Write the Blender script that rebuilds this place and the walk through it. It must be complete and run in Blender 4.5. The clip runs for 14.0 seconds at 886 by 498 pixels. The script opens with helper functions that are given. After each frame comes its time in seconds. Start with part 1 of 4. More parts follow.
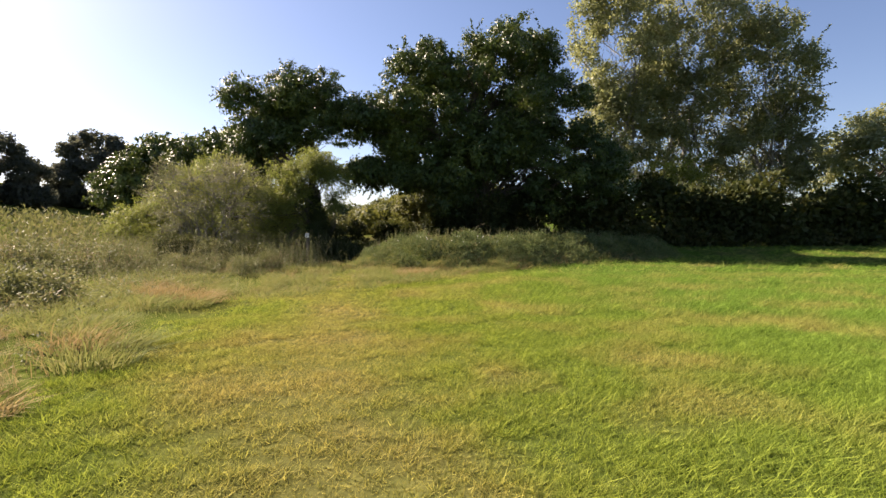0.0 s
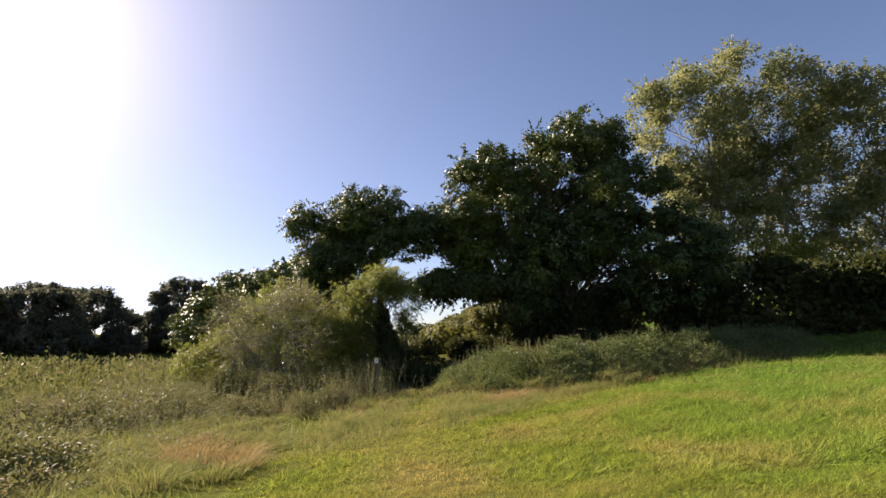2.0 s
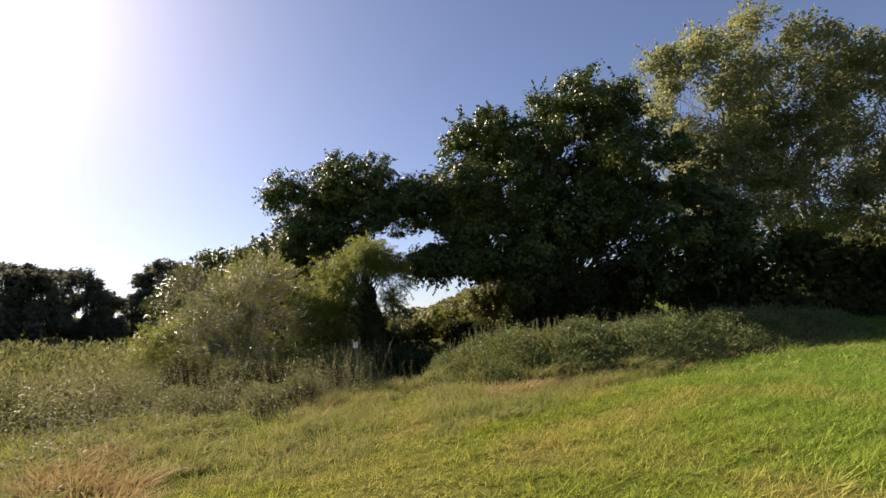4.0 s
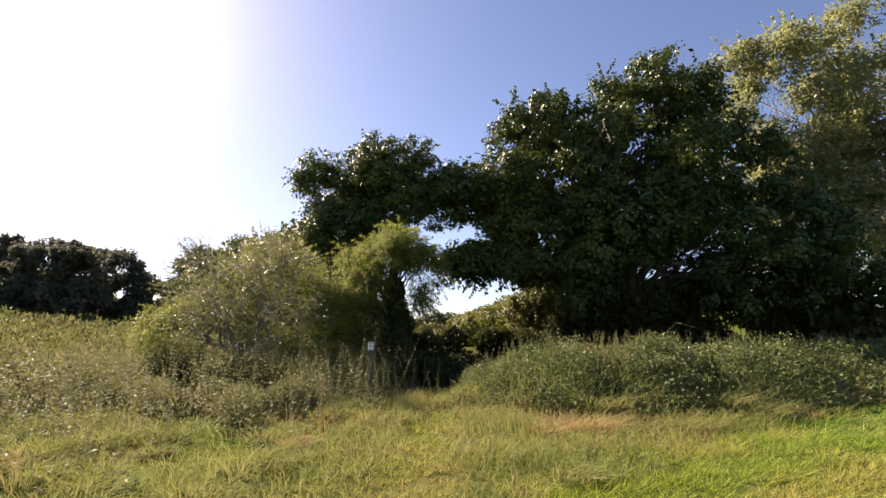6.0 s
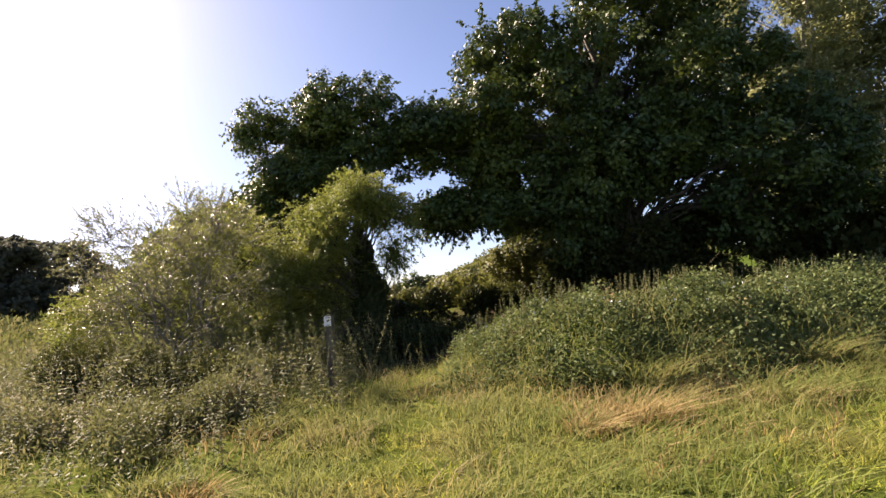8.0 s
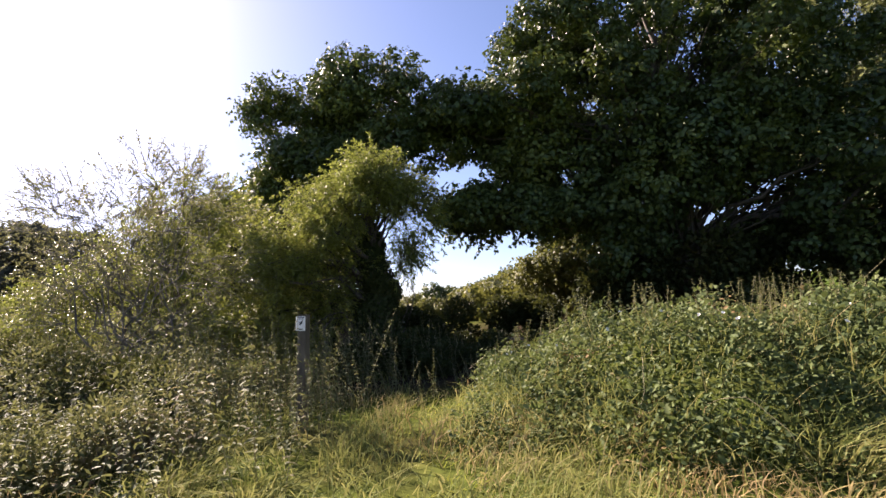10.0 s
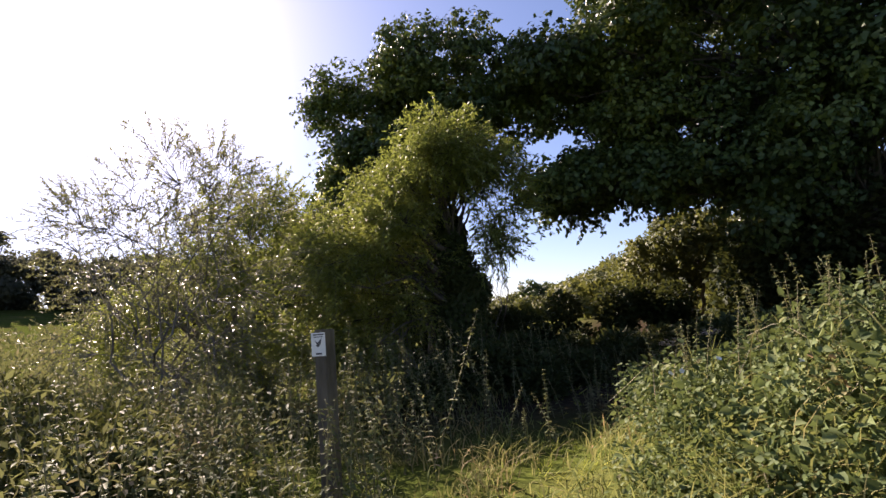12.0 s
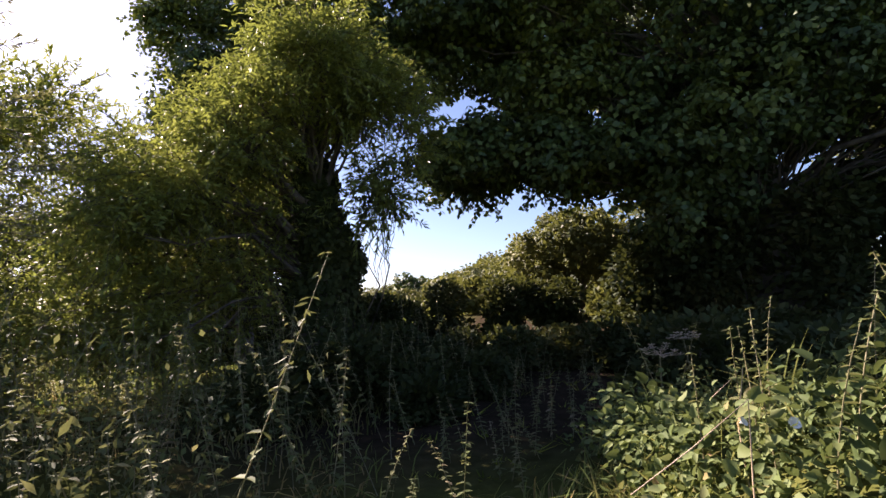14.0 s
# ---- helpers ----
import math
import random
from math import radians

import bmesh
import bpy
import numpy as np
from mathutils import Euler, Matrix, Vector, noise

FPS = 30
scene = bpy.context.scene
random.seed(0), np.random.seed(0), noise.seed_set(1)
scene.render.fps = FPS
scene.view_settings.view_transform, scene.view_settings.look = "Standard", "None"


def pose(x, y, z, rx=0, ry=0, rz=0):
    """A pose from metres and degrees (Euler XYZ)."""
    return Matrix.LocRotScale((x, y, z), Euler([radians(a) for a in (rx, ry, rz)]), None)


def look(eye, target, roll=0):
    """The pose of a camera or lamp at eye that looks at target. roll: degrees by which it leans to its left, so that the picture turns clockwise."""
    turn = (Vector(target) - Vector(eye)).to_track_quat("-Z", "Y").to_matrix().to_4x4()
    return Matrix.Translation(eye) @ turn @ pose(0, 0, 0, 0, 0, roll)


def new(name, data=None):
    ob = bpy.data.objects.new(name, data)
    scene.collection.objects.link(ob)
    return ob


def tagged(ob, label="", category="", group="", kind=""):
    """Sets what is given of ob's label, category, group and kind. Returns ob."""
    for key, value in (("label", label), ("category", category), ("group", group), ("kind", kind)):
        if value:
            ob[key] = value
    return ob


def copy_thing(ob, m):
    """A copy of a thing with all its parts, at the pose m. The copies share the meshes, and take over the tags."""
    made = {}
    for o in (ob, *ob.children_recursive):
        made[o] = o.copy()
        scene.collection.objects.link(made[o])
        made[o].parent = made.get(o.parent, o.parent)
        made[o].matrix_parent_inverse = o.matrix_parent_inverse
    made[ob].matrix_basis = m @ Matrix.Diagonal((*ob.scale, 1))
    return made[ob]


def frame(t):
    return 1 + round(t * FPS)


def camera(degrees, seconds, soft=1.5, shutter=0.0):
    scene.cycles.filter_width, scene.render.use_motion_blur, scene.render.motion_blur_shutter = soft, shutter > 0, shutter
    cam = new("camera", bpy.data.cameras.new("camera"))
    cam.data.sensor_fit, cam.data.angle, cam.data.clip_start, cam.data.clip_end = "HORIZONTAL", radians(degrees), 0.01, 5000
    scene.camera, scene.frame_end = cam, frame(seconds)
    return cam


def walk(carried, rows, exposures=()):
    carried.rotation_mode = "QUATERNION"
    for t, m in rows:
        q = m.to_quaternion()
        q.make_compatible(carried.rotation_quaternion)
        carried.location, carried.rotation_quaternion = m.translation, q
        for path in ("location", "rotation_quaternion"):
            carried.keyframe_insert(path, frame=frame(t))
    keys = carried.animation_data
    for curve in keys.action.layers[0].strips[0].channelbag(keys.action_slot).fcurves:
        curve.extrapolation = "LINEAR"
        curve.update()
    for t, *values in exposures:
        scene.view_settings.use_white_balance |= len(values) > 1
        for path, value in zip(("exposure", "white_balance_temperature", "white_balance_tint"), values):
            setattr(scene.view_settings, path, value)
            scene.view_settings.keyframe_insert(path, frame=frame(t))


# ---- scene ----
cam = camera(84.1, 14.0)
METRES, EYE, TILT, LEAN, TURN = 21.0, 1.42, -2.5, 0.0, 0.0
ROWS = [
    (0.0, 0.0, 0.0, 0.0, -0.0, 0.0, 0.0),
    (0.5, -0.0079, 0.0387, -0.0003, -0.5, 5.88, 0.62),
    (1.0, -0.0172, 0.0727, 0.0027, -0.44, 8.73, 2.79),
    (1.5, -0.0232, 0.1074, 0.0024, 6.3, 12.09, 2.9),
    (2.0, -0.0321, 0.1413, 0.0041, 8.46, 13.72, 4.69),
    (2.5, -0.0374, 0.1758, 0.0039, 8.37, 13.46, 4.02),
    (3.0, -0.0443, 0.2118, 0.0049, 8.15, 12.23, 2.72),
    (3.5, -0.0467, 0.2481, 0.0054, 7.4, 11.88, 5.23),
    (6.0, -0.0726, 0.4302, 0.0095, 11.49, 12.94, -0.09),
    (6.5, -0.0803, 0.4683, 0.01, 8.16, 13.76, 4.84),
    (7.0, -0.0866, 0.5039, 0.0124, 10.58, 12.62, 4.38),
    (7.5, -0.0935, 0.5396, 0.0144, 11.46, 13.4, 6.62),
    (8.0, -0.099, 0.5742, 0.016, 9.66, 8.57, 5.51),
    (10.5, -0.1333, 0.7464, 0.0166, 12.02, 10.41, 1.76),
    (11.0, -0.14, 0.7785, 0.0194, 12.62, 9.32, 4.78),
    (11.5, -0.1471, 0.8109, 0.0206, 20.03, 8.26, 2.79),
    (12.0, -0.1585, 0.844, 0.0228, 23.32, 11.16, 5.26),
    (12.5, -0.1678, 0.8765, 0.0224, 28.6, 13.71, 10.6),
    (13.0, -0.1814, 0.9075, 0.0225, 30.9, 15.05, 5.58),
    (13.5, -0.1912, 0.9345, 0.0226, 14.8, 12.35, 6.4),
    (14.0, -0.2002, 0.9765, 0.0229, 8.37, 9.35, 2.57),
]
walk(cam, [(t, pose(0, 0, EYE, TILT, LEAN, TURN) @ pose(METRES * x, METRES * y, METRES * z, 90 + pitch, roll, yaw)) for t, x, y, z, yaw, pitch, roll in ROWS],
     [(s, e + 0.2, 6850 if s < 9 else 6450, 23 if s < 5 else 27 if s < 9 else 30) for s, e in ((0.0, 1.65), (1.0, 1.68), (1.5, 1.58), (2.0, 1.38), (2.5, 1.22), (3.7, 1.26), (5.8, 1.66), (8.2, 1.75), (10.3, 1.85), (11.5, 1.8), (12.2, 1.55), (13.0, 1.38), (13.5, 1.48), (14.0, 1.85))])


# ---- light ----
SUN_AZ, SUN_EL = 57.0, 35.0          # degrees left of +y, degrees above the horizon
world = bpy.data.worlds.new("sky")
scene.world = world
world.use_nodes = True
wn = world.node_tree
sky = wn.nodes.new("ShaderNodeTexSky")
sky.sky_type = "NISHITA"
sky.sun_disc = False
sky.sun_elevation = radians(SUN_EL)
sky.sun_rotation = radians(-SUN_AZ)
sky.air_density, sky.dust_density, sky.ozone_density = 0.92, 0.72, 3.0
wn.nodes["Background"].inputs[1].default_value = 0.047
wn.links.new(sky.outputs[0], wn.nodes["Background"].inputs[0])
sun_data = bpy.data.lights.new("sun", "SUN")
sun_data.energy, sun_data.angle, sun_data.color = 5.0, radians(0.5), (1.0, 0.89, 0.71)
sun = new("sun", sun_data)
s_dir = Vector((-math.sin(radians(SUN_AZ)) * math.cos(radians(SUN_EL)), math.cos(radians(SUN_AZ)) * math.cos(radians(SUN_EL)), math.sin(radians(SUN_EL))))
sun.matrix_world = look(s_dir * 60, (0, 0, 0))


# ---- materials ----
def nodes_of(name):
    m = bpy.data.materials.new(name)
    m.use_nodes = True
    nt = m.node_tree
    return m, nt, nt.nodes, nt.links, nt.nodes["Principled BSDF"], nt.nodes["Material Output"]


def ramp(n, stops):
    r = n.new("ShaderNodeValToRGB")
    el = r.color_ramp.elements
    while len(el) < len(stops):
        el.new(0.5)
    for e, (p, c) in zip(el, stops):
        e.position, e.color = p, (*c, 1)
    return r


def noise_node(n, l, scale, detail=3.0, vec=None):
    t = n.new("ShaderNodeTexNoise")
    t.inputs["Scale"].default_value, t.inputs["Detail"].default_value = scale, detail
    if vec:
        l.new(vec, t.inputs["Vector"])
    return t


def mix_col(n, l, fac, a, b):
    m = n.new("ShaderNodeMix")
    m.data_type = "RGBA"
    if isinstance(fac, float):
        m.inputs[0].default_value = fac
    else:
        l.new(fac, m.inputs[0])
    for s, v in ((6, a), (7, b)):
        if isinstance(v, tuple):
            m.inputs[s].default_value = (*v, 1)
        else:
            l.new(v, m.inputs[s])
    return m.outputs[2]


def math_node(n, l, op, a, b=0.0):
    m = n.new("ShaderNodeMath")
    m.operation = op
    for i, v in enumerate((a, b)):
        if isinstance(v, (int, float)):
            m.inputs[i].default_value = v
        else:
            l.new(v, m.inputs[i])
    return m.outputs[0]


def leaf_mat(name, stops, through_col, trans=0.35, rough=0.45, patch=0.6, spec=0.5):
    """Leaves: each one takes its own tone, larger patches drift, light passes through."""
    m, nt, n, l, b, out = nodes_of(name)
    geo = n.new("ShaderNodeNewGeometry")
    pos = n.new("ShaderNodeTexCoord")
    big = noise_node(n, l, patch, 2, pos.outputs["Object"])
    add = math_node(n, l, "ADD", math_node(n, l, "MULTIPLY", geo.outputs["Random Per Island"], 0.55), math_node(n, l, "MULTIPLY", big.outputs[0], 1.7))
    r = ramp(n, stops)
    l.new(math_node(n, l, "SUBTRACT", add, 0.62), r.inputs[0])
    l.new(r.outputs[0], b.inputs["Base Color"])
    b.inputs["Roughness"].default_value = rough
    b.inputs["Specular IOR Level"].default_value = spec
    tr = n.new("ShaderNodeBsdfTranslucent")
    l.new(mix_col(n, l, 0.5, r.outputs[0], through_col), tr.inputs[0])
    mx = n.new("ShaderNodeMixShader")
    mx.inputs[0].default_value = trans
    l.new(b.outputs[0], mx.inputs[1])
    l.new(tr.outputs[0], mx.inputs[2])
    l.new(mx.outputs[0], out.inputs[0])
    return m


def trodden(n, l, pos):
    """1 along the walked strip of the meadow, 0 away from it."""
    sep = n.new("ShaderNodeSeparateXYZ")
    l.new(pos, sep.inputs[0])
    wob = noise_node(n, l, 0.5, 3, pos)
    line = math_node(n, l, "ADD", sep.outputs[0], math_node(n, l, "MULTIPLY", sep.outputs[1], 0.19))
    line = math_node(n, l, "ADD", line, math_node(n, l, "MULTIPLY", math_node(n, l, "SUBTRACT", wob.outputs[0], 0.5), 1.6))
    d = math_node(n, l, "ABSOLUTE", math_node(n, l, "ADD", line, 0.35))
    mr = n.new("ShaderNodeMapRange")
    mr.inputs[1].default_value, mr.inputs[2].default_value, mr.inputs[3].default_value, mr.inputs[4].default_value = 0.25, 1.5, 1.0, 0.0
    l.new(d, mr.inputs[0])
    fade = n.new("ShaderNodeMapRange")
    fade.inputs[1].default_value, fade.inputs[2].default_value, fade.inputs[3].default_value, fade.inputs[4].default_value = 9.0, 17.0, 1.0, 0.15
    l.new(sep.outputs[1], fade.inputs[0])
    return math_node(n, l, "MULTIPLY", mr.outputs[0], fade.outputs[0]), sep


def meadow_mat(name, green, lush, straw, island=True):
    m, nt, n, l, b, out = nodes_of(name)
    geo = n.new("ShaderNodeNewGeometry")
    pos = geo.outputs["Position"]
    walk_mask, sep = trodden(n, l, pos)
    lushness = n.new("ShaderNodeMapRange")
    lushness.inputs[1].default_value, lushness.inputs[2].default_value = 0.5, 7.0
    l.new(math_node(n, l, "ADD", sep.outputs[0], math_node(n, l, "MULTIPLY", sep.outputs[1], 0.1)), lushness.inputs[0])
    patch = noise_node(n, l, 0.55, 6, pos)
    fine = noise_node(n, l, 6.0, 4, pos)
    col = mix_col(n, l, lushness.outputs[0], green, lush)
    pm = ramp(n, [(0.45, (0, 0, 0)), (0.66, (1, 1, 1))])
    l.new(patch.outputs[0], pm.inputs[0])
    col = mix_col(n, l, math_node(n, l, "MULTIPLY", pm.outputs[0], 0.55), col, straw)
    col = mix_col(n, l, math_node(n, l, "MULTIPLY", walk_mask, 0.5), col, straw)
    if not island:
        # Dark earth beneath the oaks; its near-black colour also carries the deep shade there.
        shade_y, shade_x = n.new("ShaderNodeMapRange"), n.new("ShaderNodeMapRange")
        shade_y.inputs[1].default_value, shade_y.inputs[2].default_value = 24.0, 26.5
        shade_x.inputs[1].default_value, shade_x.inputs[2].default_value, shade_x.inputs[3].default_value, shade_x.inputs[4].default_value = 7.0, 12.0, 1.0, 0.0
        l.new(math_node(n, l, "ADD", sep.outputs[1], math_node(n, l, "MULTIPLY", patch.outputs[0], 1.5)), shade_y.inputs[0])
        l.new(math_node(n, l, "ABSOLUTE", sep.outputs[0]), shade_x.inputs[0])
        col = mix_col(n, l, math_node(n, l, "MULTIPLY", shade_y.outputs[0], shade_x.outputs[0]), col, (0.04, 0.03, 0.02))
    rnd = geo.outputs["Random Per Island"] if island else fine.outputs[0]
    rr = ramp(n, [(0.0, (0.38, 0.45, 0.35)), (0.55, (1.0, 1.0, 1.0)), (1.0, (1.75, 1.6, 1.5))])
    l.new(rnd, rr.inputs[0])
    mul = n.new("ShaderNodeMix")
    mul.data_type, mul.blend_type = "RGBA", "MULTIPLY"
    mul.inputs[0].default_value = 1.0
    l.new(col, mul.inputs[6])
    l.new(rr.outputs[0], mul.inputs[7])
    l.new(mul.outputs[2], b.inputs["Base Color"])
    b.inputs["Roughness"].default_value = 0.85
    if island:
        b.inputs["Specular IOR Level"].default_value = 0.15
        tr = n.new("ShaderNodeBsdfTranslucent")
        l.new(mul.outputs[2], tr.inputs[0])
        mx = n.new("ShaderNodeMixShader")
        mx.inputs[0].default_value = 0.4
        l.new(b.outputs[0], mx.inputs[1])
        l.new(tr.outputs[0], mx.inputs[2])
        l.new(mx.outputs[0], out.inputs[0])
    else:
        b.inputs["Specular IOR Level"].default_value = 0.0
        bump = n.new("ShaderNodeBump")
        bump.inputs["Strength"].default_value, bump.inputs["Distance"].default_value = 0.6, 0.06
        l.new(fine.outputs[0], bump.inputs["Height"])
        l.new(bump.outputs[0], b.inputs["Normal"])
    return m


def bark_mat(name, dark, light, scale=6.0, rough=0.85):
    m, nt, n, l, b, out = nodes_of(name)
    tc = n.new("ShaderNodeTexCoord")
    mp = n.new("ShaderNodeMapping")
    mp.inputs["Scale"].default_value = (1, 1, 0.25)
    l.new(tc.outputs["Object"], mp.inputs[0])
    a = noise_node(n, l, scale, 6, mp.outputs[0])
    c = noise_node(n, l, 1.2, 2, tc.outputs["Object"])
    r = ramp(n, [(0.35, dark), (0.65, light)])
    l.new(math_node(n, l, "ADD", math_node(n, l, "MULTIPLY", a.outputs[0], 0.7), math_node(n, l, "MULTIPLY", c.outputs[0], 0.3)), r.inputs[0])
    l.new(r.outputs[0], b.inputs["Base Color"])
    b.inputs["Roughness"].default_value = rough
    bump = n.new("ShaderNodeBump")
    bump.inputs["Strength"].default_value, bump.inputs["Distance"].default_value = 0.8, 0.03
    l.new(a.outputs[0], bump.inputs["Height"])
    l.new(bump.outputs[0], b.inputs["Normal"])
    return m


def plain_mat(name, col, rough=0.6, var=0.12):
    m, nt, n, l, b, out = nodes_of(name)
    tc = n.new("ShaderNodeTexCoord")
    t = noise_node(n, l, 25.0, 4, tc.outputs["Object"])
    r = ramp(n, [(0.3, tuple(c * (1 - var) for c in col)), (0.7, tuple(min(1, c * (1 + var)) for c in col))])
    l.new(t.outputs[0], r.inputs[0])
    l.new(r.outputs[0], b.inputs["Base Color"])
    b.inputs["Roughness"].default_value = rough
    return m


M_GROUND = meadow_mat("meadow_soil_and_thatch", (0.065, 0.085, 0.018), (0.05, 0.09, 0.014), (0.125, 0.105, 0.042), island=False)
M_GRASS = meadow_mat("mown_grass_blades", (0.215, 0.265, 0.038), (0.145, 0.245, 0.036), (0.36, 0.28, 0.10))
M_ROUGH = leaf_mat("long_grass_blades", [(0.1, (0.11, 0.155, 0.036)), (0.5, (0.165, 0.195, 0.054)), (0.85, (0.25, 0.22, 0.09)), (1.0, (0.36, 0.28, 0.15))], (0.33, 0.32, 0.10), 0.35, 0.8, 0.5, 0.15)
M_STRAW = leaf_mat("dry_grass_blades", [(0.1, (0.19, 0.165, 0.055)), (0.6, (0.36, 0.275, 0.125)), (1.0, (0.30, 0.20, 0.11))], (0.40, 0.28, 0.12), 0.3, 0.8, 0.8, 0.15)
M_OAK = leaf_mat("oak_leaves", [(0.0, (0.024, 0.046, 0.014)), (0.5, (0.05, 0.082, 0.02)), (1.0, (0.14, 0.175, 0.038))], (0.20, 0.25, 0.04), 0.13, 0.5, 0.35, 0.3)
M_SALLOW = leaf_mat("sallow_leaves", [(0.0, (0.07, 0.085, 0.034)), (0.6, (0.135, 0.145, 0.055)), (1.0, (0.22, 0.205, 0.07))], (0.32, 0.31, 0.12), 0.32, 0.4, 0.5, 0.5)
M_WILLOW = leaf_mat("willow_leaves", [(0.0, (0.08, 0.108, 0.03)), (0.6, (0.165, 0.2, 0.042)), (1.0, (0.275, 0.28, 0.06))], (0.36, 0.40, 0.07), 0.36, 0.55, 0.5, 0.25)
M_POPLAR = leaf_mat("poplar_leaves", [(0.0, (0.10, 0.125, 0.06)), (0.55, (0.20, 0.22, 0.10)), (1.0, (0.29, 0.275, 0.11))], (0.38, 0.40, 0.14), 0.40, 0.5, 0.25, 0.35)
# Hedge leaves in two tones: the first painted for shade, the second for sun.
M_SHADE_LEAF = leaf_mat("shaded_hedge_leaves", [(0.0, (0.02, 0.032, 0.010)), (0.6, (0.042, 0.055, 0.017)), (1.0, (0.09, 0.085, 0.028))], (0.14, 0.15, 0.03), 0.2, 0.65, 0.4, 0.15)
M_HEDGEROW_LIT = leaf_mat("sunlit_hedgerow_leaves", [(0.0, (0.04, 0.055, 0.018)), (0.6, (0.10, 0.115, 0.03)), (1.0, (0.2, 0.18, 0.05))], (0.25, 0.25, 0.05), 0.3, 0.6, 0.3, 0.2)
M_BRAMBLE = leaf_mat("bramble_leaves", [(0.05, (0.035, 0.055, 0.02)), (0.5, (0.095, 0.13, 0.044)), (0.85, (0.17, 0.20, 0.08)), (1.0, (0.25, 0.16, 0.075))], (0.22, 0.27, 0.07), 0.22, 0.65, 0.9, 0.12)
M_NETTLE = leaf_mat("nettle_leaves", [(0.05, (0.05, 0.07, 0.024)), (0.5, (0.115, 0.14, 0.048)), (0.8, (0.19, 0.18, 0.08)), (1.0, (0.28, 0.21, 0.13))], (0.27, 0.26, 0.09), 0.28, 0.65, 0.8, 0.2)
# Far leaves: the haze of distance is mixed into this greyed, paler colour.
M_FAR = leaf_mat("hazed_distant_foliage", [(0.0, (0.07, 0.08, 0.06)), (1.0, (0.12, 0.12, 0.085))], (0.16, 0.17, 0.10), 0.4, 0.8, 0.1, 0.1)
M_STEM = plain_mat("weed_stems", (0.17, 0.15, 0.07), 0.6, 0.3)
M_DRY = plain_mat("dry_stalks", (0.36, 0.27, 0.18), 0.6, 0.2)
M_BARK = bark_mat("oak_bark", (0.025, 0.02, 0.015), (0.12, 0.10, 0.075))
M_TWIG = bark_mat("sallow_bark", (0.06, 0.055, 0.045), (0.2, 0.19, 0.16), 9.0)
M_PALE = bark_mat("poplar_bark", (0.10, 0.095, 0.08), (0.34, 0.33, 0.29), 5.0)


# ---- mesh helpers ----
def link(name, me, mat, parent=None, label=""):
    me.materials.append(mat)
    ob = new(name, me)
    if parent is not None:
        ob.parent = parent
    if label:
        ob["label"] = label
    return ob


def mesh_np(name, V, F, smooth=False):
    """A mesh from arrays of places and of faces that all have as many corners."""
    V, F = np.asarray(V, np.float32), np.asarray(F, np.int32)
    me = bpy.data.meshes.new(name)
    k = F.shape[1]
    me.vertices.add(len(V))
    me.vertices.foreach_set("co", V.ravel())
    me.loops.add(F.size)
    me.loops.foreach_set("vertex_index", F.ravel())
    me.polygons.add(len(F))
    me.polygons.foreach_set("loop_start", np.arange(len(F), dtype=np.int32) * k)
    me.polygons.foreach_set("loop_total", np.full(len(F), k, np.int32))
    if smooth:
        me.polygons.foreach_set("use_smooth", np.ones(len(F), bool))
    me.update(calc_edges=True)
    return me


def unit(a):
    return a / np.maximum(np.linalg.norm(a, axis=-1, keepdims=True), 1e-9)


def leaves_np(P, D, N, L, W, full=False):
    """Leaves from their stalks P along D, facing N. full: six corners and a folded midrib."""
    D = unit(D)
    S = unit(np.cross(D, N))
    N = np.cross(S, D)
    L, W = np.broadcast_to(L, len(P))[:, None], np.broadcast_to(W, len(P))[:, None]
    if not full:
        V = np.stack([P, P + D * L * 0.45 + S * W * 0.5 + N * W * 0.12, P + D * L - N * L * 0.08, P + D * L * 0.45 - S * W * 0.5 + N * W * 0.12], 1)
        F = np.arange(len(P) * 4).reshape(-1, 4)
    else:
        V = np.stack([P, P + D * L * 0.25 + S * W * 0.48 + N * W * 0.14, P + D * L * 0.65 + S * W * 0.36 + N * W * 0.10, P + D * L - N * L * 0.12,
                      P + D * L * 0.65 - S * W * 0.36 + N * W * 0.10, P + D * L * 0.25 - S * W * 0.48 + N * W * 0.14], 1)
        i = np.arange(len(P))[:, None] * 6
        F = np.concatenate([i + np.array([[0, 1, 2, 3]]), i + np.array([[0, 3, 4, 5]])])
    return V.reshape(-1, 3), F


def blades_np(P, H, lean, W, rng, bend=0.5, segs=1):
    """Grass blades: narrow strips that rise from P and bend over towards lean."""
    n = len(P)
    ang = rng.uniform(0, 2 * np.pi, n)
    S = np.stack([np.cos(ang), np.sin(ang), np.zeros(n)], 1)
    H, W = np.broadcast_to(H, n)[:, None], np.broadcast_to(W, n)[:, None]
    up = np.array([[0, 0, 1.0]])

    def at(s):
        return P + up * H * (s - 0.35 * bend * s * s) + lean * H * bend * s * s

    if segs == 1:
        V = np.stack([P - S * W / 2, P + S * W / 2, at(1.0)], 1).reshape(-1, 3)
        return V, np.arange(n * 3).reshape(-1, 3)
    a, b, c = at(0.45), at(0.78), at(1.0)
    V = np.stack([P - S * W / 2, P + S * W / 2, a - S * W * 0.42, a + S * W * 0.42, b - S * W * 0.27, b + S * W * 0.27, c], 1).reshape(-1, 3)
    i = np.arange(n)[:, None] * 7
    F = np.concatenate([i + np.array([t]) for t in ((0, 1, 3), (0, 3, 2), (2, 3, 5), (2, 5, 4), (4, 5, 6))])
    return V, F


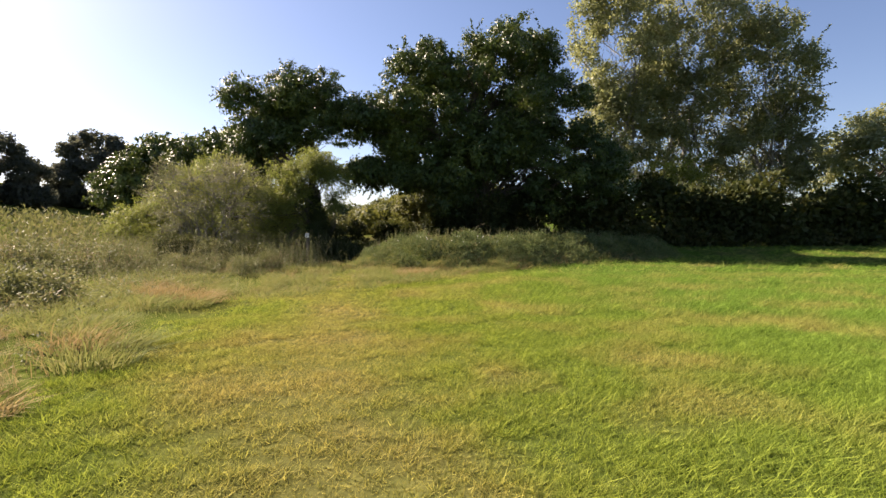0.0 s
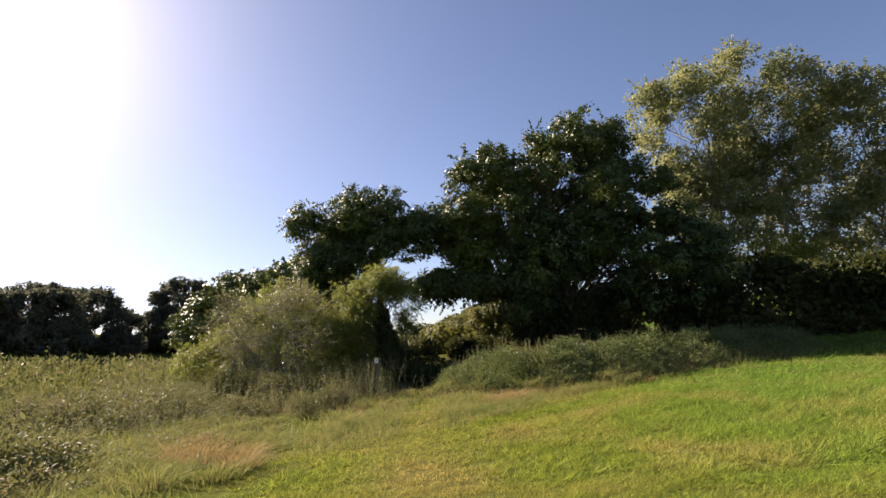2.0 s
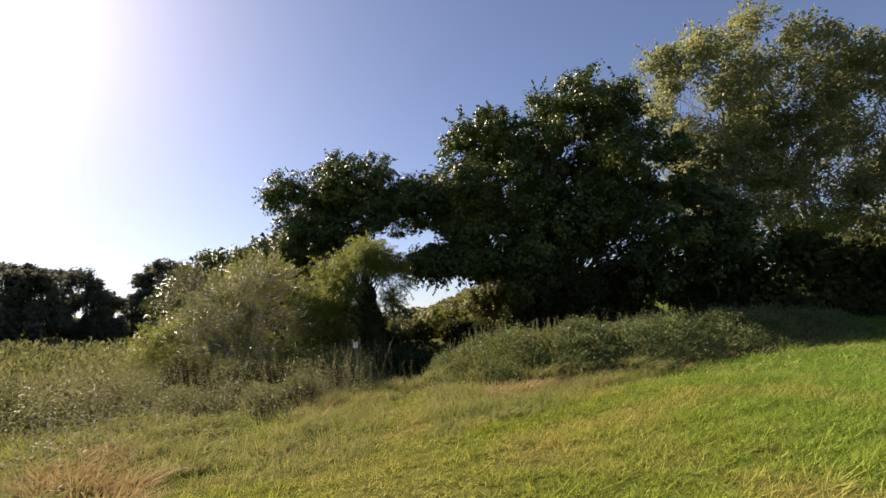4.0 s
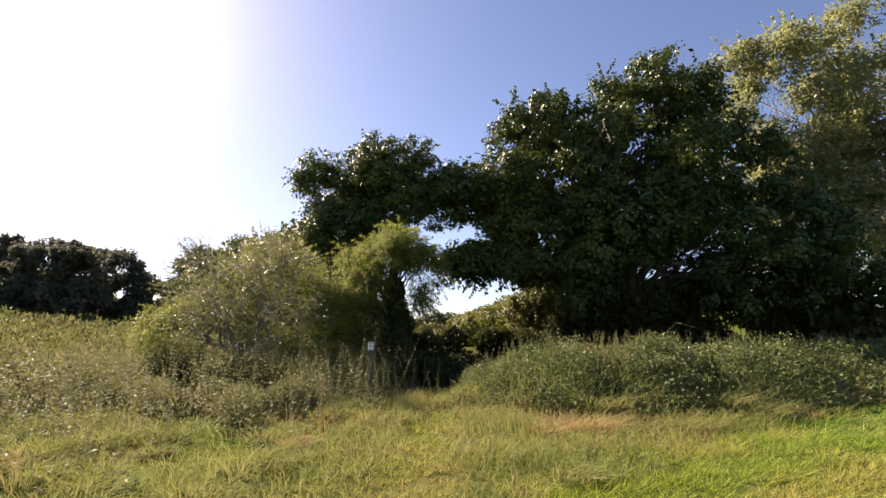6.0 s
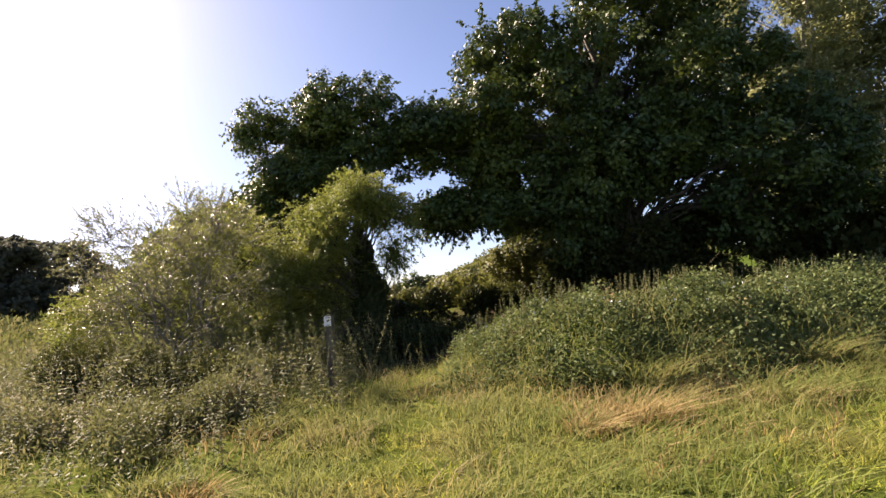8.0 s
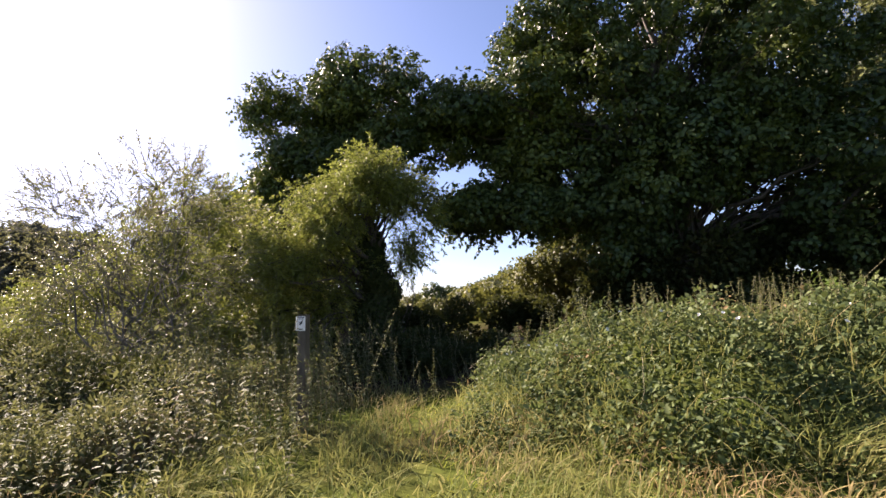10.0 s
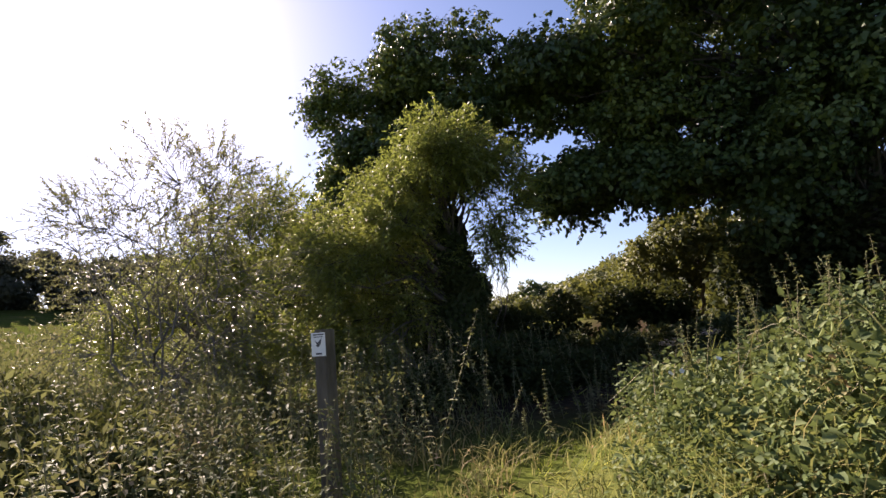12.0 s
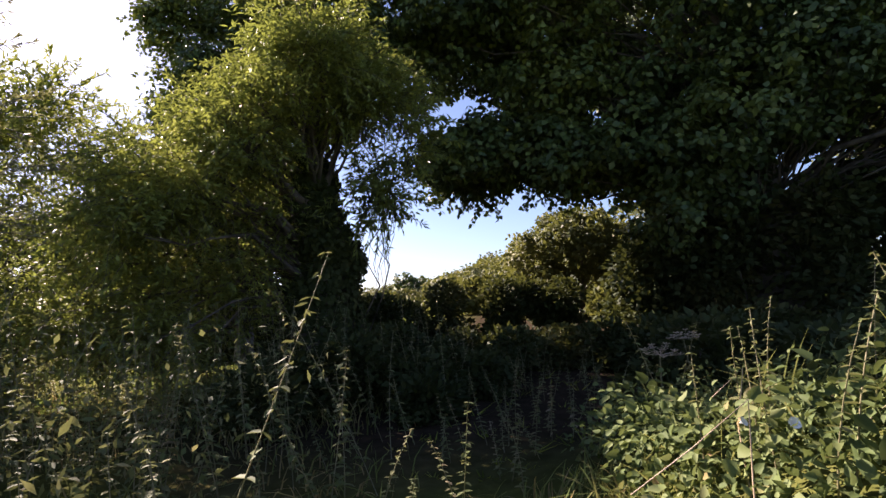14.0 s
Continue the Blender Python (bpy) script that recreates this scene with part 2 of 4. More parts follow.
def tube_np(path, radii, sides=6):
    path, radii = np.asarray(path, float), np.asarray(radii, float)
    T = unit(np.gradient(path, axis=0))
    ref = np.where(np.abs(T[:, 2:3]) > 0.9, np.array([[1.0, 0, 0]]), np.array([[0, 0, 1.0]]))
    A = unit(np.cross(T, ref))
    B = np.cross(T, A)
    k = np.arange(sides) * 2 * np.pi / sides
    V = (path[:, None] + radii[:, None, None] * (A[:, None] * np.cos(k)[None, :, None] + B[:, None] * np.sin(k)[None, :, None])).reshape(-1, 3)
    n = len(path)
    j = np.arange(sides)
    F = []
    for i in range(n - 1):
        F.append(np.stack([i * sides + j, i * sides + (j + 1) % sides, (i + 1) * sides + (j + 1) % sides, (i + 1) * sides + j], 1))
    return V, np.concatenate(F)


def joined(pieces):
    V, F, o = [], [], 0
    for v, f in pieces:
        V.append(v)
        F.append(f + o)
        o += len(v)
    return np.concatenate(V), np.concatenate(F)


def bough(a, b, r0, r1, rng, arch=0.15, n=7):
    """A crooked limb from a to b."""
    a, b = np.asarray(a, float), np.asarray(b, float)
    s = np.linspace(0, 1, n)[:, None]
    d = np.linalg.norm(b - a)
    p = a + (b - a) * s + np.array([[0, 0, 1.0]]) * np.sin(s * np.pi) * d * arch
    p[1:-1] += rng.normal(0, d * 0.03, (n - 2, 3))
    return p, r0 + (r1 - r0) * s[:, 0] ** 0.8


def smooth(a, b, v):
    t = np.clip((v - a) / (b - a), 0, 1)
    return t * t * (3 - 2 * t)


def field(x, y, scale, seed=0):
    """Cheap rolling noise, about -1 to 1."""
    r = np.random.default_rng(seed)
    out = 0
    for i in range(5):
        a, p = r.uniform(0, 6.28, 2)
        f = (1.6 ** i) / scale
        out = out + np.sin((x * np.cos(a) + y * np.sin(a)) * f * 2.2 + p) / (1.35 ** i)
    return out / 2.6


RIDGE = [(-3.3, 22.8), (-0.6, 21.6), (1.6, 22.2), (5.5, 25.2), (9.5, 28.2), (13.2, 30.6)]


def ridge_dist(x, y):
    best = np.full(np.shape(x), 1e9)
    for (x0, y0), (x1, y1) in zip(RIDGE, RIDGE[1:]):
        dx, dy = x1 - x0, y1 - y0
        t = np.clip(((x - x0) * dx + (y - y0) * dy) / (dx * dx + dy * dy), 0, 1)
        best = np.minimum(best, np.hypot(x - x0 - t * dx, y - y0 - t * dy))
    return best


def bank(x, y):
    """The rise of the bramble bank."""
    d = ridge_dist(x, y)
    return 0.97 * smooth(2.9, 0.3, d) * (1 - 0.45 * smooth(8, 14, x)) * np.clip((x + 4.2) / 2.2, 0, 1)


def ground_z(x, y):
    x, y = np.asarray(x, float), np.asarray(y, float)
    z = -0.025 * np.clip(y, -20, 12)
    z = z + 6.5 * smooth(16, 90, -x) * smooth(-40, 30, y)
    z = z + 5.5 * smooth(60, 104, -x) * smooth(-40, 30, y)
    z = z + 9.0 * smooth(48, 170, y) * smooth(-34, 6, x + (y - 60) * 0.05)
    z = z + bank(x, y)
    z = z + 0.35 * smooth(29.0, 33, y) * smooth(-5, 2, x) * smooth(70, 45, y)
    near = smooth(60, 20, np.hypot(x, y))
    return z + near * (0.03 * field(x, y, 2.0, 3) + 0.05 * field(x, y, 6.0, 4) * smooth(-3, -6, x))


def rough_edge(y):
    """x of the line where the mown meadow gives way to rough growth, on the side of the sun."""
    return np.interp(y, [0, 3.7, 9.8, 13, 18, 22, 30], [-2.6, -3.5, -5.2, -5.0, -4.7, -5.0, -6.0]) + 0.45 * np.sin(y * 1.9) * np.sin(y * 0.53 + 1) + 0.2 * np.sin(y * 5.1)


# ---- ground ----
def build_ground():
    gx = np.concatenate([-np.geomspace(900, 16, 34), np.linspace(-15.4, 16, 112), np.geomspace(17, 900, 34)])
    gy = np.concatenate([-np.geomspace(900, 5, 24), np.linspace(-4.5, 34, 136), np.geomspace(35, 900, 44)])
    X, Y = np.meshgrid(gx, gy)
    V = np.stack([X, Y, ground_z(X, Y)], -1).reshape(-1, 3)
    w = len(gx)
    i = (np.arange(len(gy) - 1)[:, None] * w + np.arange(w - 1)[None]).ravel()
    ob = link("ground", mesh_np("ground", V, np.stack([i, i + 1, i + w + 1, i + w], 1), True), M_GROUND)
    tagged(ob, "mown meadow with a worn pale path and rough margins", "meadow", kind="structure")


build_ground()


def scatter(rng, n, x0, x1, y0, y1, keep):
    x, y = rng.uniform(x0, x1, n), rng.uniform(y0, y1, n)
    k = rng.uniform(0, 1, n) < keep(x, y)
    return x[k], y[k]


def sway(rng, n, dx=0.0, dy=0.0, amount=1.0):
    a = rng.normal(0, 0.6 * amount, (n, 3))
    a[:, 2] *= 0.2
    a[:, 0] += dx
    a[:, 1] += dy
    return a


def path_x(y):
    return np.interp(y, [10, 18, 22, 28], [-2.2, -3.6, -4.35, -5.4])


def long_grass(x, y):
    """1 where the meadow in front of the bank is left long, 0 on the mown part and the trodden line."""
    edge = np.interp(y, [11.5, 13, 15, 17, 19, 23, 29], [-4.5, -2.6, -0.9, 0.4, 2.0, 6.0, 12.0])
    k = smooth(0.7, -0.5, x - edge + 0.5 * field(x, y, 1.2, 41))
    return k * (1 - 0.8 * smooth(0.6, 0.25, np.abs(x - path_x(y))) * (y < 24))


def build_mown_grass():
    """Tufts of short blades, taller and greener away from the walked strip."""
    rng = np.random.default_rng(11)

    def keep(x, y):
        k = smooth(-0.1, 0.4, x - rough_edge(y)) * ((bank(x, y) < 0.10) | ((np.abs(x - path_x(y)) < 0.8) & (y < 23.5))) * (1 - 0.85 * long_grass(x, y)) * (x < 0.95 * y + 2.5) * (x > -0.95 * y - 2.5)
        return k * (1 - 0.7 * smooth(4, 16, np.abs(x + 0.19 * y)) * (y > 6))

    for n, per, y0, y1, x0, x1, h, w in ((52000, 10, 1.4, 9, -6, 9.5, 0.074, 0.0068), (32000, 8, 9, 18, -7, 16, 0.115, 0.011), (15000, 7, 18, 35, -7, 30, 0.13, 0.019)):
        x, y = scatter(rng, n, x0, x1, y0, y1, keep)
        tuft = rng.uniform(0.45, 1.6, len(x)) * (1 + 0.45 * field(x, y, 0.5, 8) + 0.3 * field(x, y, 0.17, 9))
        i = np.repeat(np.arange(len(x)), per)
        m = len(i)
        off = rng.normal(0, 0.018 + 1.2 * w, (m, 2))
        bx, by = x[i] + off[:, 0], y[i] + off[:, 1]
        lush = smooth(1, 8, bx + 0.1 * by)
        worn = smooth(1.4, 0.3, np.abs(bx + 0.19 * by + 0.35))
        H = h * np.clip(tuft[i], 0.25, 2.2) * rng.uniform(0.6, 1.3, m) * (1 + 0.6 * lush) * (1 - 0.3 * worn)
        lean = np.concatenate([off / 0.03, np.zeros((m, 1))], 1) * 0.5 + sway(rng, m, 0.25, -0.25, 0.8)
        V, F = blades_np(np.stack([bx, by, ground_z(bx, by) - 0.005], 1), H, lean, w * rng.uniform(0.6, 1.4, m), rng, 0.9)
        tagged(link("mown_grass", mesh_np("mown_grass", V, F), M_GRASS), "short mown meadow grass, green and yellowing", "grass", kind="stuff")


def build_rough_grass():
    rng = np.random.default_rng(12)

    def keep(x, y):
        left = smooth(0.4, -0.9, x - rough_edge(y)) * (0.45 + 0.55 * smooth(-0.5, 0.6, field(x, y, 1.5, 21)))
        d = ridge_dist(x, y)
        foot = (d > 1.3) * (d < 3.3) * (y < 24 + np.clip(x, 0, 7)) * (x > -4.2) * smooth(3.3, 2.2, d)
        return np.maximum(left * (1 - 0.6 * smooth(8, 16, -x)) * (1 - 0.6 * smooth(14, 19, y) * smooth(5.5, 7, -x)), foot * 0.6)

    x, y = scatter(rng, 140000, -24, 14, 1.5, 31, keep)
    far = smooth(8, 22, y)
    tall = 0.30 + 0.14 * field(x, y, 1.2, 22) + 0.1 * smooth(-5, -9, x)
    foot = x > rough_edge(y) + 0.3
    H = np.where(foot, 0.36, tall) * rng.uniform(0.5, 1.35, len(x))
    dry = field(x, y, 2.2, 23) + 0.35 * foot + rng.normal(0, 0.25, len(x)) > 0.42
    # the long grass between the mown meadow and the bank
    x2, y2 = scatter(rng, 120000, -5.2, 13, 11.5, 31, lambda a, b: long_grass(a, b) * (b < 24 + np.clip(a, 0, 7)) * (a > rough_edge(b) - 0.2) * (bank(a, b) < 0.4) * (1 - 0.5 * smooth(24, 30, b)))
    H2 = (0.27 + 0.11 * field(x2, y2, 0.9, 42)) * rng.uniform(0.5, 1.4, len(x2)) * (1 - 0.3 * smooth(15, 12, y2))
    dry2 = field(x2, y2, 1.3, 43) + 0.5 * smooth(3.4, 2.4, ridge_dist(x2, y2)) + rng.normal(0, 0.3, len(x2)) > 0.45 + 0.6 * smooth(-1.6, -2.6, x2)
    x, y, H, dry, far = np.concatenate([x, x2]), np.concatenate([y, y2]), np.concatenate([H, H2]), np.concatenate([dry, dry2]), np.concatenate([far, smooth(8, 22, y2)])
    for mat, sel, name, lab in ((M_ROUGH, ~dry, "rough_grass", "long tangled green meadow grass going to seed"), (M_STRAW, dry, "dry_grass", "bleached dry grass lying in swathes")):
        xs, ys = x[sel], y[sel]
        V, F = blades_np(np.stack([xs, ys, ground_z(xs, ys) - 0.01], 1), H[sel] * (0.85 if mat is M_STRAW else 1), sway(rng, len(xs), 0.35 * field(xs, ys, 1.0, 31) + 0.2, 0.5 * field(xs, ys, 1.1, 32) - 0.3, 1.1), (0.007 + 0.006 * far[sel]) * rng.uniform(0.7, 1.4, len(xs)), rng, 0.95, 3)
        tagged(link(name, mesh_np(name, V, F), mat), lab, "grass", kind="stuff")


# ---- trees ----
def crown_points(rng, blobs, lobe_r, per_lobe, clump_r, per_clump):
    """Lobes fill the blobs (centre, radii, count, size of lobe), clumps fill the lobes, leaves fill the clumps."""
    lobes, grow = [], []
    for c, r, n, *k in blobs:
        grow.append(np.full(n, k[0] if k else 1.0))
        d = unit(rng.normal(0, 1, (n, 3)))
        u = rng.uniform(0.35, 1.0, (n, 1)) ** 0.45
        lobes.append(np.array(c) + d * np.array(r) * u)
    lobes = np.concatenate(lobes)
    n = len(lobes) * per_lobe
    li = np.repeat(np.arange(len(lobes)), per_lobe)
    d = unit(rng.normal(0, 1, (n, 3)))
    lr = (lobe_r * np.concatenate(grow) * rng.uniform(0.6, 1.3, len(lobes)))[li][:, None]
    clumps = lobes[li] + d * lr * rng.uniform(0.55, 1.0, (n, 1)) ** 0.5 * np.array([[1, 1, 0.75]])
    ci = np.repeat(np.arange(n), per_clump)
    off = unit(rng.normal(0, 1, (len(ci), 3))) * rng.uniform(0.05, 1, (len(ci), 1)) ** 0.45 * (clump_r * rng.uniform(0.6, 1.35, n))[ci][:, None] * np.array([[1, 1, 0.75]])
    P = clumps[ci] + off
    out = unit(P - lobes[li[ci]]) * 0.8 + unit(off + 1e-6)
    return lobes, clumps, li, P, out


def spray_np(rng, lobes, lobe_r, count, kind, leaf, full):
    """Leafy twigs that spring from the lobes, outwards and then down (or up, for a negative fall)."""
    length, fall, gap = kind
    mid = lobes.mean(0)
    leafage, wood = [], []
    for _ in range(count):
        c = lobes[rng.integers(len(lobes))]
        d = unit(rng.normal(0, 0.6, 3) + unit(c - mid) * 0.8 + np.array([0, 0, 0.35 - 0.5 * fall]))
        ln = length * rng.uniform(0.6, 1.3)
        s = np.linspace(0, 1, 6)[:, None]
        p = c + d * lobe_r * 0.6 + d * ln * s - np.array([[0, 0, 1.0]]) * fall * ln * s * s + rng.normal(0, 0.02 * ln, (6, 3))
        wood.append(tube_np(p, np.linspace(0.007, 0.002, 6), 3))
        m = int(ln / gap)
        t = np.sort(rng.uniform(0.15, 1.0, m)) * 5
        q = np.minimum(t.astype(int), 4)
        base = p[q] + (p[q + 1] - p[q]) * (t - q)[:, None]
        D = unit(p[q + 1] - p[q]) * 0.8 + rng.normal(0, 0.6, (m, 3)) - np.array([[0, 0, 0.3 * fall]])
        leafage.append(leaves_np(base, D, rng.normal(0, 0.8, (m, 3)) + np.array([[0, 0, 0.5]]), leaf[0] * rng.uniform(0.6, 1.2, m), leaf[1] * rng.uniform(0.7, 1.2, m), full))
    return leafage, wood


def tree(name, label, base, blobs, lobe_r=1.3, per_lobe=12, clump_r=0.4, per_clump=40, leaf=(0.14, 0.09), droop=0.3, trunk_r=0.4, stems=1, lean=(0, 0, 0), fork=0.35,
         limbs=14, twigs=2, leaf_material=None, bark=None, seed=1, full=False, category="tree", spread=0.3, group="", facing=1.0, sprays=0, spray=(0.9, 0.5, 0.05), ivy=0):
    """facing: how far the leaves turn outwards. sprays: leafy twigs (length, fall, spacing) that stand out of the crown. ivy: leaves on the trunk."""
    rng = np.random.default_rng(seed)
    bx, by = base
    bz = float(ground_z(bx, by)) - 0.1
    top = tagged(new(name), label, category, group)
    top.location = (bx, by, bz)
    o = np.array([bx, by, bz])
    lobes, clumps, li, P, out = crown_points(rng, blobs, lobe_r, per_lobe, clump_r, per_clump)
    ok = P[:, 2] > ground_z(P[:, 0], P[:, 1]) + 0.15
    P, out = P[ok], out[ok]
    n = len(P)
    N = unit(rng.normal(0, 0.45, (n, 3)) + unit(out) * facing + np.array([[0, 0, 0.9 - 0.45 * facing]]))
    D = out * (1 - 0.7 * facing) + rng.normal(0, 0.8, (n, 3)) - np.array([[0, 0, droop]])
    D = D - N * (D * N).sum(1, keepdims=True)
    leafage = [leaves_np(P - o, D, N, leaf[0] * rng.uniform(0.6, 1.35, n), leaf[1] * rng.uniform(0.7, 1.3, n), full)]
    thin = []
    if sprays:
        twig_leaves, twig_wood = spray_np(rng, lobes, lobe_r, sprays, spray, leaf, full)
        leafage += [(v - o, f) for v, f in twig_leaves]
        thin += [(v - o, f) for v, f in twig_wood]
    link("crown", mesh_np(name + "_crown", *joined(leafage)), leaf_material, top)
    mid = lobes.mean(0)
    hi = lobes[:, 2].max()
    trunks = []
    for s in range(stems):
        a = s * 2.4 + rng.uniform(0, 1)
        foot = np.array([bx + (spread * math.cos(a) if stems > 1 else 0), by + (spread * math.sin(a) if stems > 1 else 0), bz])
        if stems == 1:
            end = np.array([mid[0] + lean[0], mid[1] + lean[1], bz + (hi - bz) * 0.86])
        else:
            end = lobes[rng.integers(len(lobes))] * np.array([1, 1, 0]) + np.array([0, 0, bz + (hi - bz) * rng.uniform(0.75, 0.98)])
        p, _ = bough(foot, end, 1, 1, rng, 0.0, 10)
        s_ = np.linspace(0, 1, 10)
        if stems == 1:
            p[:4, :2] = foot[:2] + (p[:4, :2] - foot[:2]) * 0.25
        r = trunk_r * (1 - 0.88 * s_) * (1 + 0.45 * np.exp(-s_ * 14))
        trunks.append((p, r))
        V, F = tube_np(p - o, r, 10 if trunk_r > 0.2 else 6)
        link("trunk" if stems == 1 else "stem", mesh_np(name + "_trunk", V, F, True), bark, top)
    if ivy:
        p, r = trunks[0]
        k = rng.uniform(0.0, 7.5, ivy)
        q = k.astype(int)
        w = (k - q)[:, None]
        a = rng.uniform(0, 2 * np.pi, ivy)
        side = np.stack([np.cos(a), np.sin(a), np.zeros(ivy)], 1)
        at = p[q] * (1 - w) + p[q + 1] * w + side * (r[q] * (1 - w[:, 0]) + r[q + 1] * w[:, 0] + rng.uniform(0, 0.22, ivy))[:, None]
        V, F = leaves_np(at - o, rng.normal(0, 0.5, (ivy, 3)) - np.array([[0, 0, 0.8]]), side + rng.normal(0, 0.4, (ivy, 3)), rng.uniform(0.06, 0.12, ivy), rng.uniform(0.05, 0.10, ivy))
        link("ivy", mesh_np(name + "_ivy", V, F), M_SHADE_LEAF, top, "dark glossy ivy leaves on the trunk")
    order = rng.permutation(len(lobes))
    for k, i in enumerate(order):
        p, r = trunks[k % len(trunks)]
        zs = np.clip((lobes[i, 2] - bz) / (hi - bz) - 0.22, fork * rng.uniform(0.7, 1.1), 0.9)
        f = zs * 9
        q = int(min(f, 8))
        a = p[q] + (p[q + 1] - p[q]) * (f - q)
        r0 = (r[q] + (r[q + 1] - r[q]) * (f - q)) * rng.uniform(0.25, 0.42)
        if k >= limbs:
            r0 = min(r0, 0.05)
        bp, br = bough(a, lobes[i], r0, max(0.008, r0 * 0.2), rng, rng.uniform(0.0, 0.16))
        piece = tube_np(bp - o, br, 6 if k < limbs else 3)
        if k < limbs:
            link("limb", mesh_np(name + "_limb", *piece, True), bark, top)
        else:
            thin.append(piece)
        mine = np.flatnonzero(li == i)
        for c in mine[:twigs]:
            tp, tr = bough(bp[5], clumps[c], max(0.012, r0 * 0.25), 0.004, rng, 0.05, 4)
            thin.append(tube_np(tp - o, tr, 3))
    if thin:
        tagged(link("branchwork", mesh_np(name + "_twigs", *joined(thin), True), bark, top), kind="stuff")
    return top


def hedge(name, label, line, height, depth, n, leaf=(0.13, 0.09), mat=None, seed=5, lift=0.0, category="hedge"):
    """A run of hedge along a line of (x, y): leafy masses over many upright stems."""
    rng = np.random.default_rng(seed)
    line = np.array(line, float)
    seg = np.concatenate([[0], np.cumsum(np.linalg.norm(np.diff(line, axis=0), axis=1))])
    m = max(6, int(seg[-1] * 3.5 * depth))
    s = rng.uniform(0, seg[-1], m)
    cx, cy = np.interp(s, seg, line[:, 0]) + rng.normal(0, depth * 0.35, m), np.interp(s, seg, line[:, 1]) + rng.normal(0, depth * 0.35, m)
    top = height * (0.75 + 0.25 * field(cx, cy, 2.5, seed))
    g = ground_z(cx, cy)
    C = np.stack([cx, cy, g + lift + top * rng.uniform(0.03, 0.95, m)], 1)
    ci = rng.integers(0, m, n)
    off = unit(rng.normal(0, 1, (n, 3))) * rng.uniform(0, 1, (n, 1)) ** 0.4 * (0.16 * height + 0.32) * np.array([[1, 1, 0.85]])
    P = C[ci] + off
    k = P[:, 2] > ground_z(P[:, 0], P[:, 1])
    P, off = P[k], off[k]
    n = len(P)
    V, F = leaves_np(P, unit(off + 1e-6) + rng.normal(0, 0.6, (n, 3)), rng.normal(0, 0.7, (n, 3)) + np.array([[0, 0, 0.8]]), leaf[0] * rng.uniform(0.6, 1.4, n), leaf[1] * rng.uniform(0.7, 1.3, n))
    top_ob = tagged(new(name), label, category)
    link("foliage", mesh_np(name, V, F), mat or M_SHADE_LEAF, top_ob)
    st = []
    for i in range(0, m, 2):
        a = np.array([cx[i], cy[i], g[i] - 0.1])
        p, r = bough(a, C[i], 0.035, 0.008, rng, 0.0, 4)
        st.append(tube_np(p, r, 4))
    tagged(link("stems", mesh_np(name + "_stems", *joined(st)), M_BARK, top_ob), kind="stuff")
    return top_ob


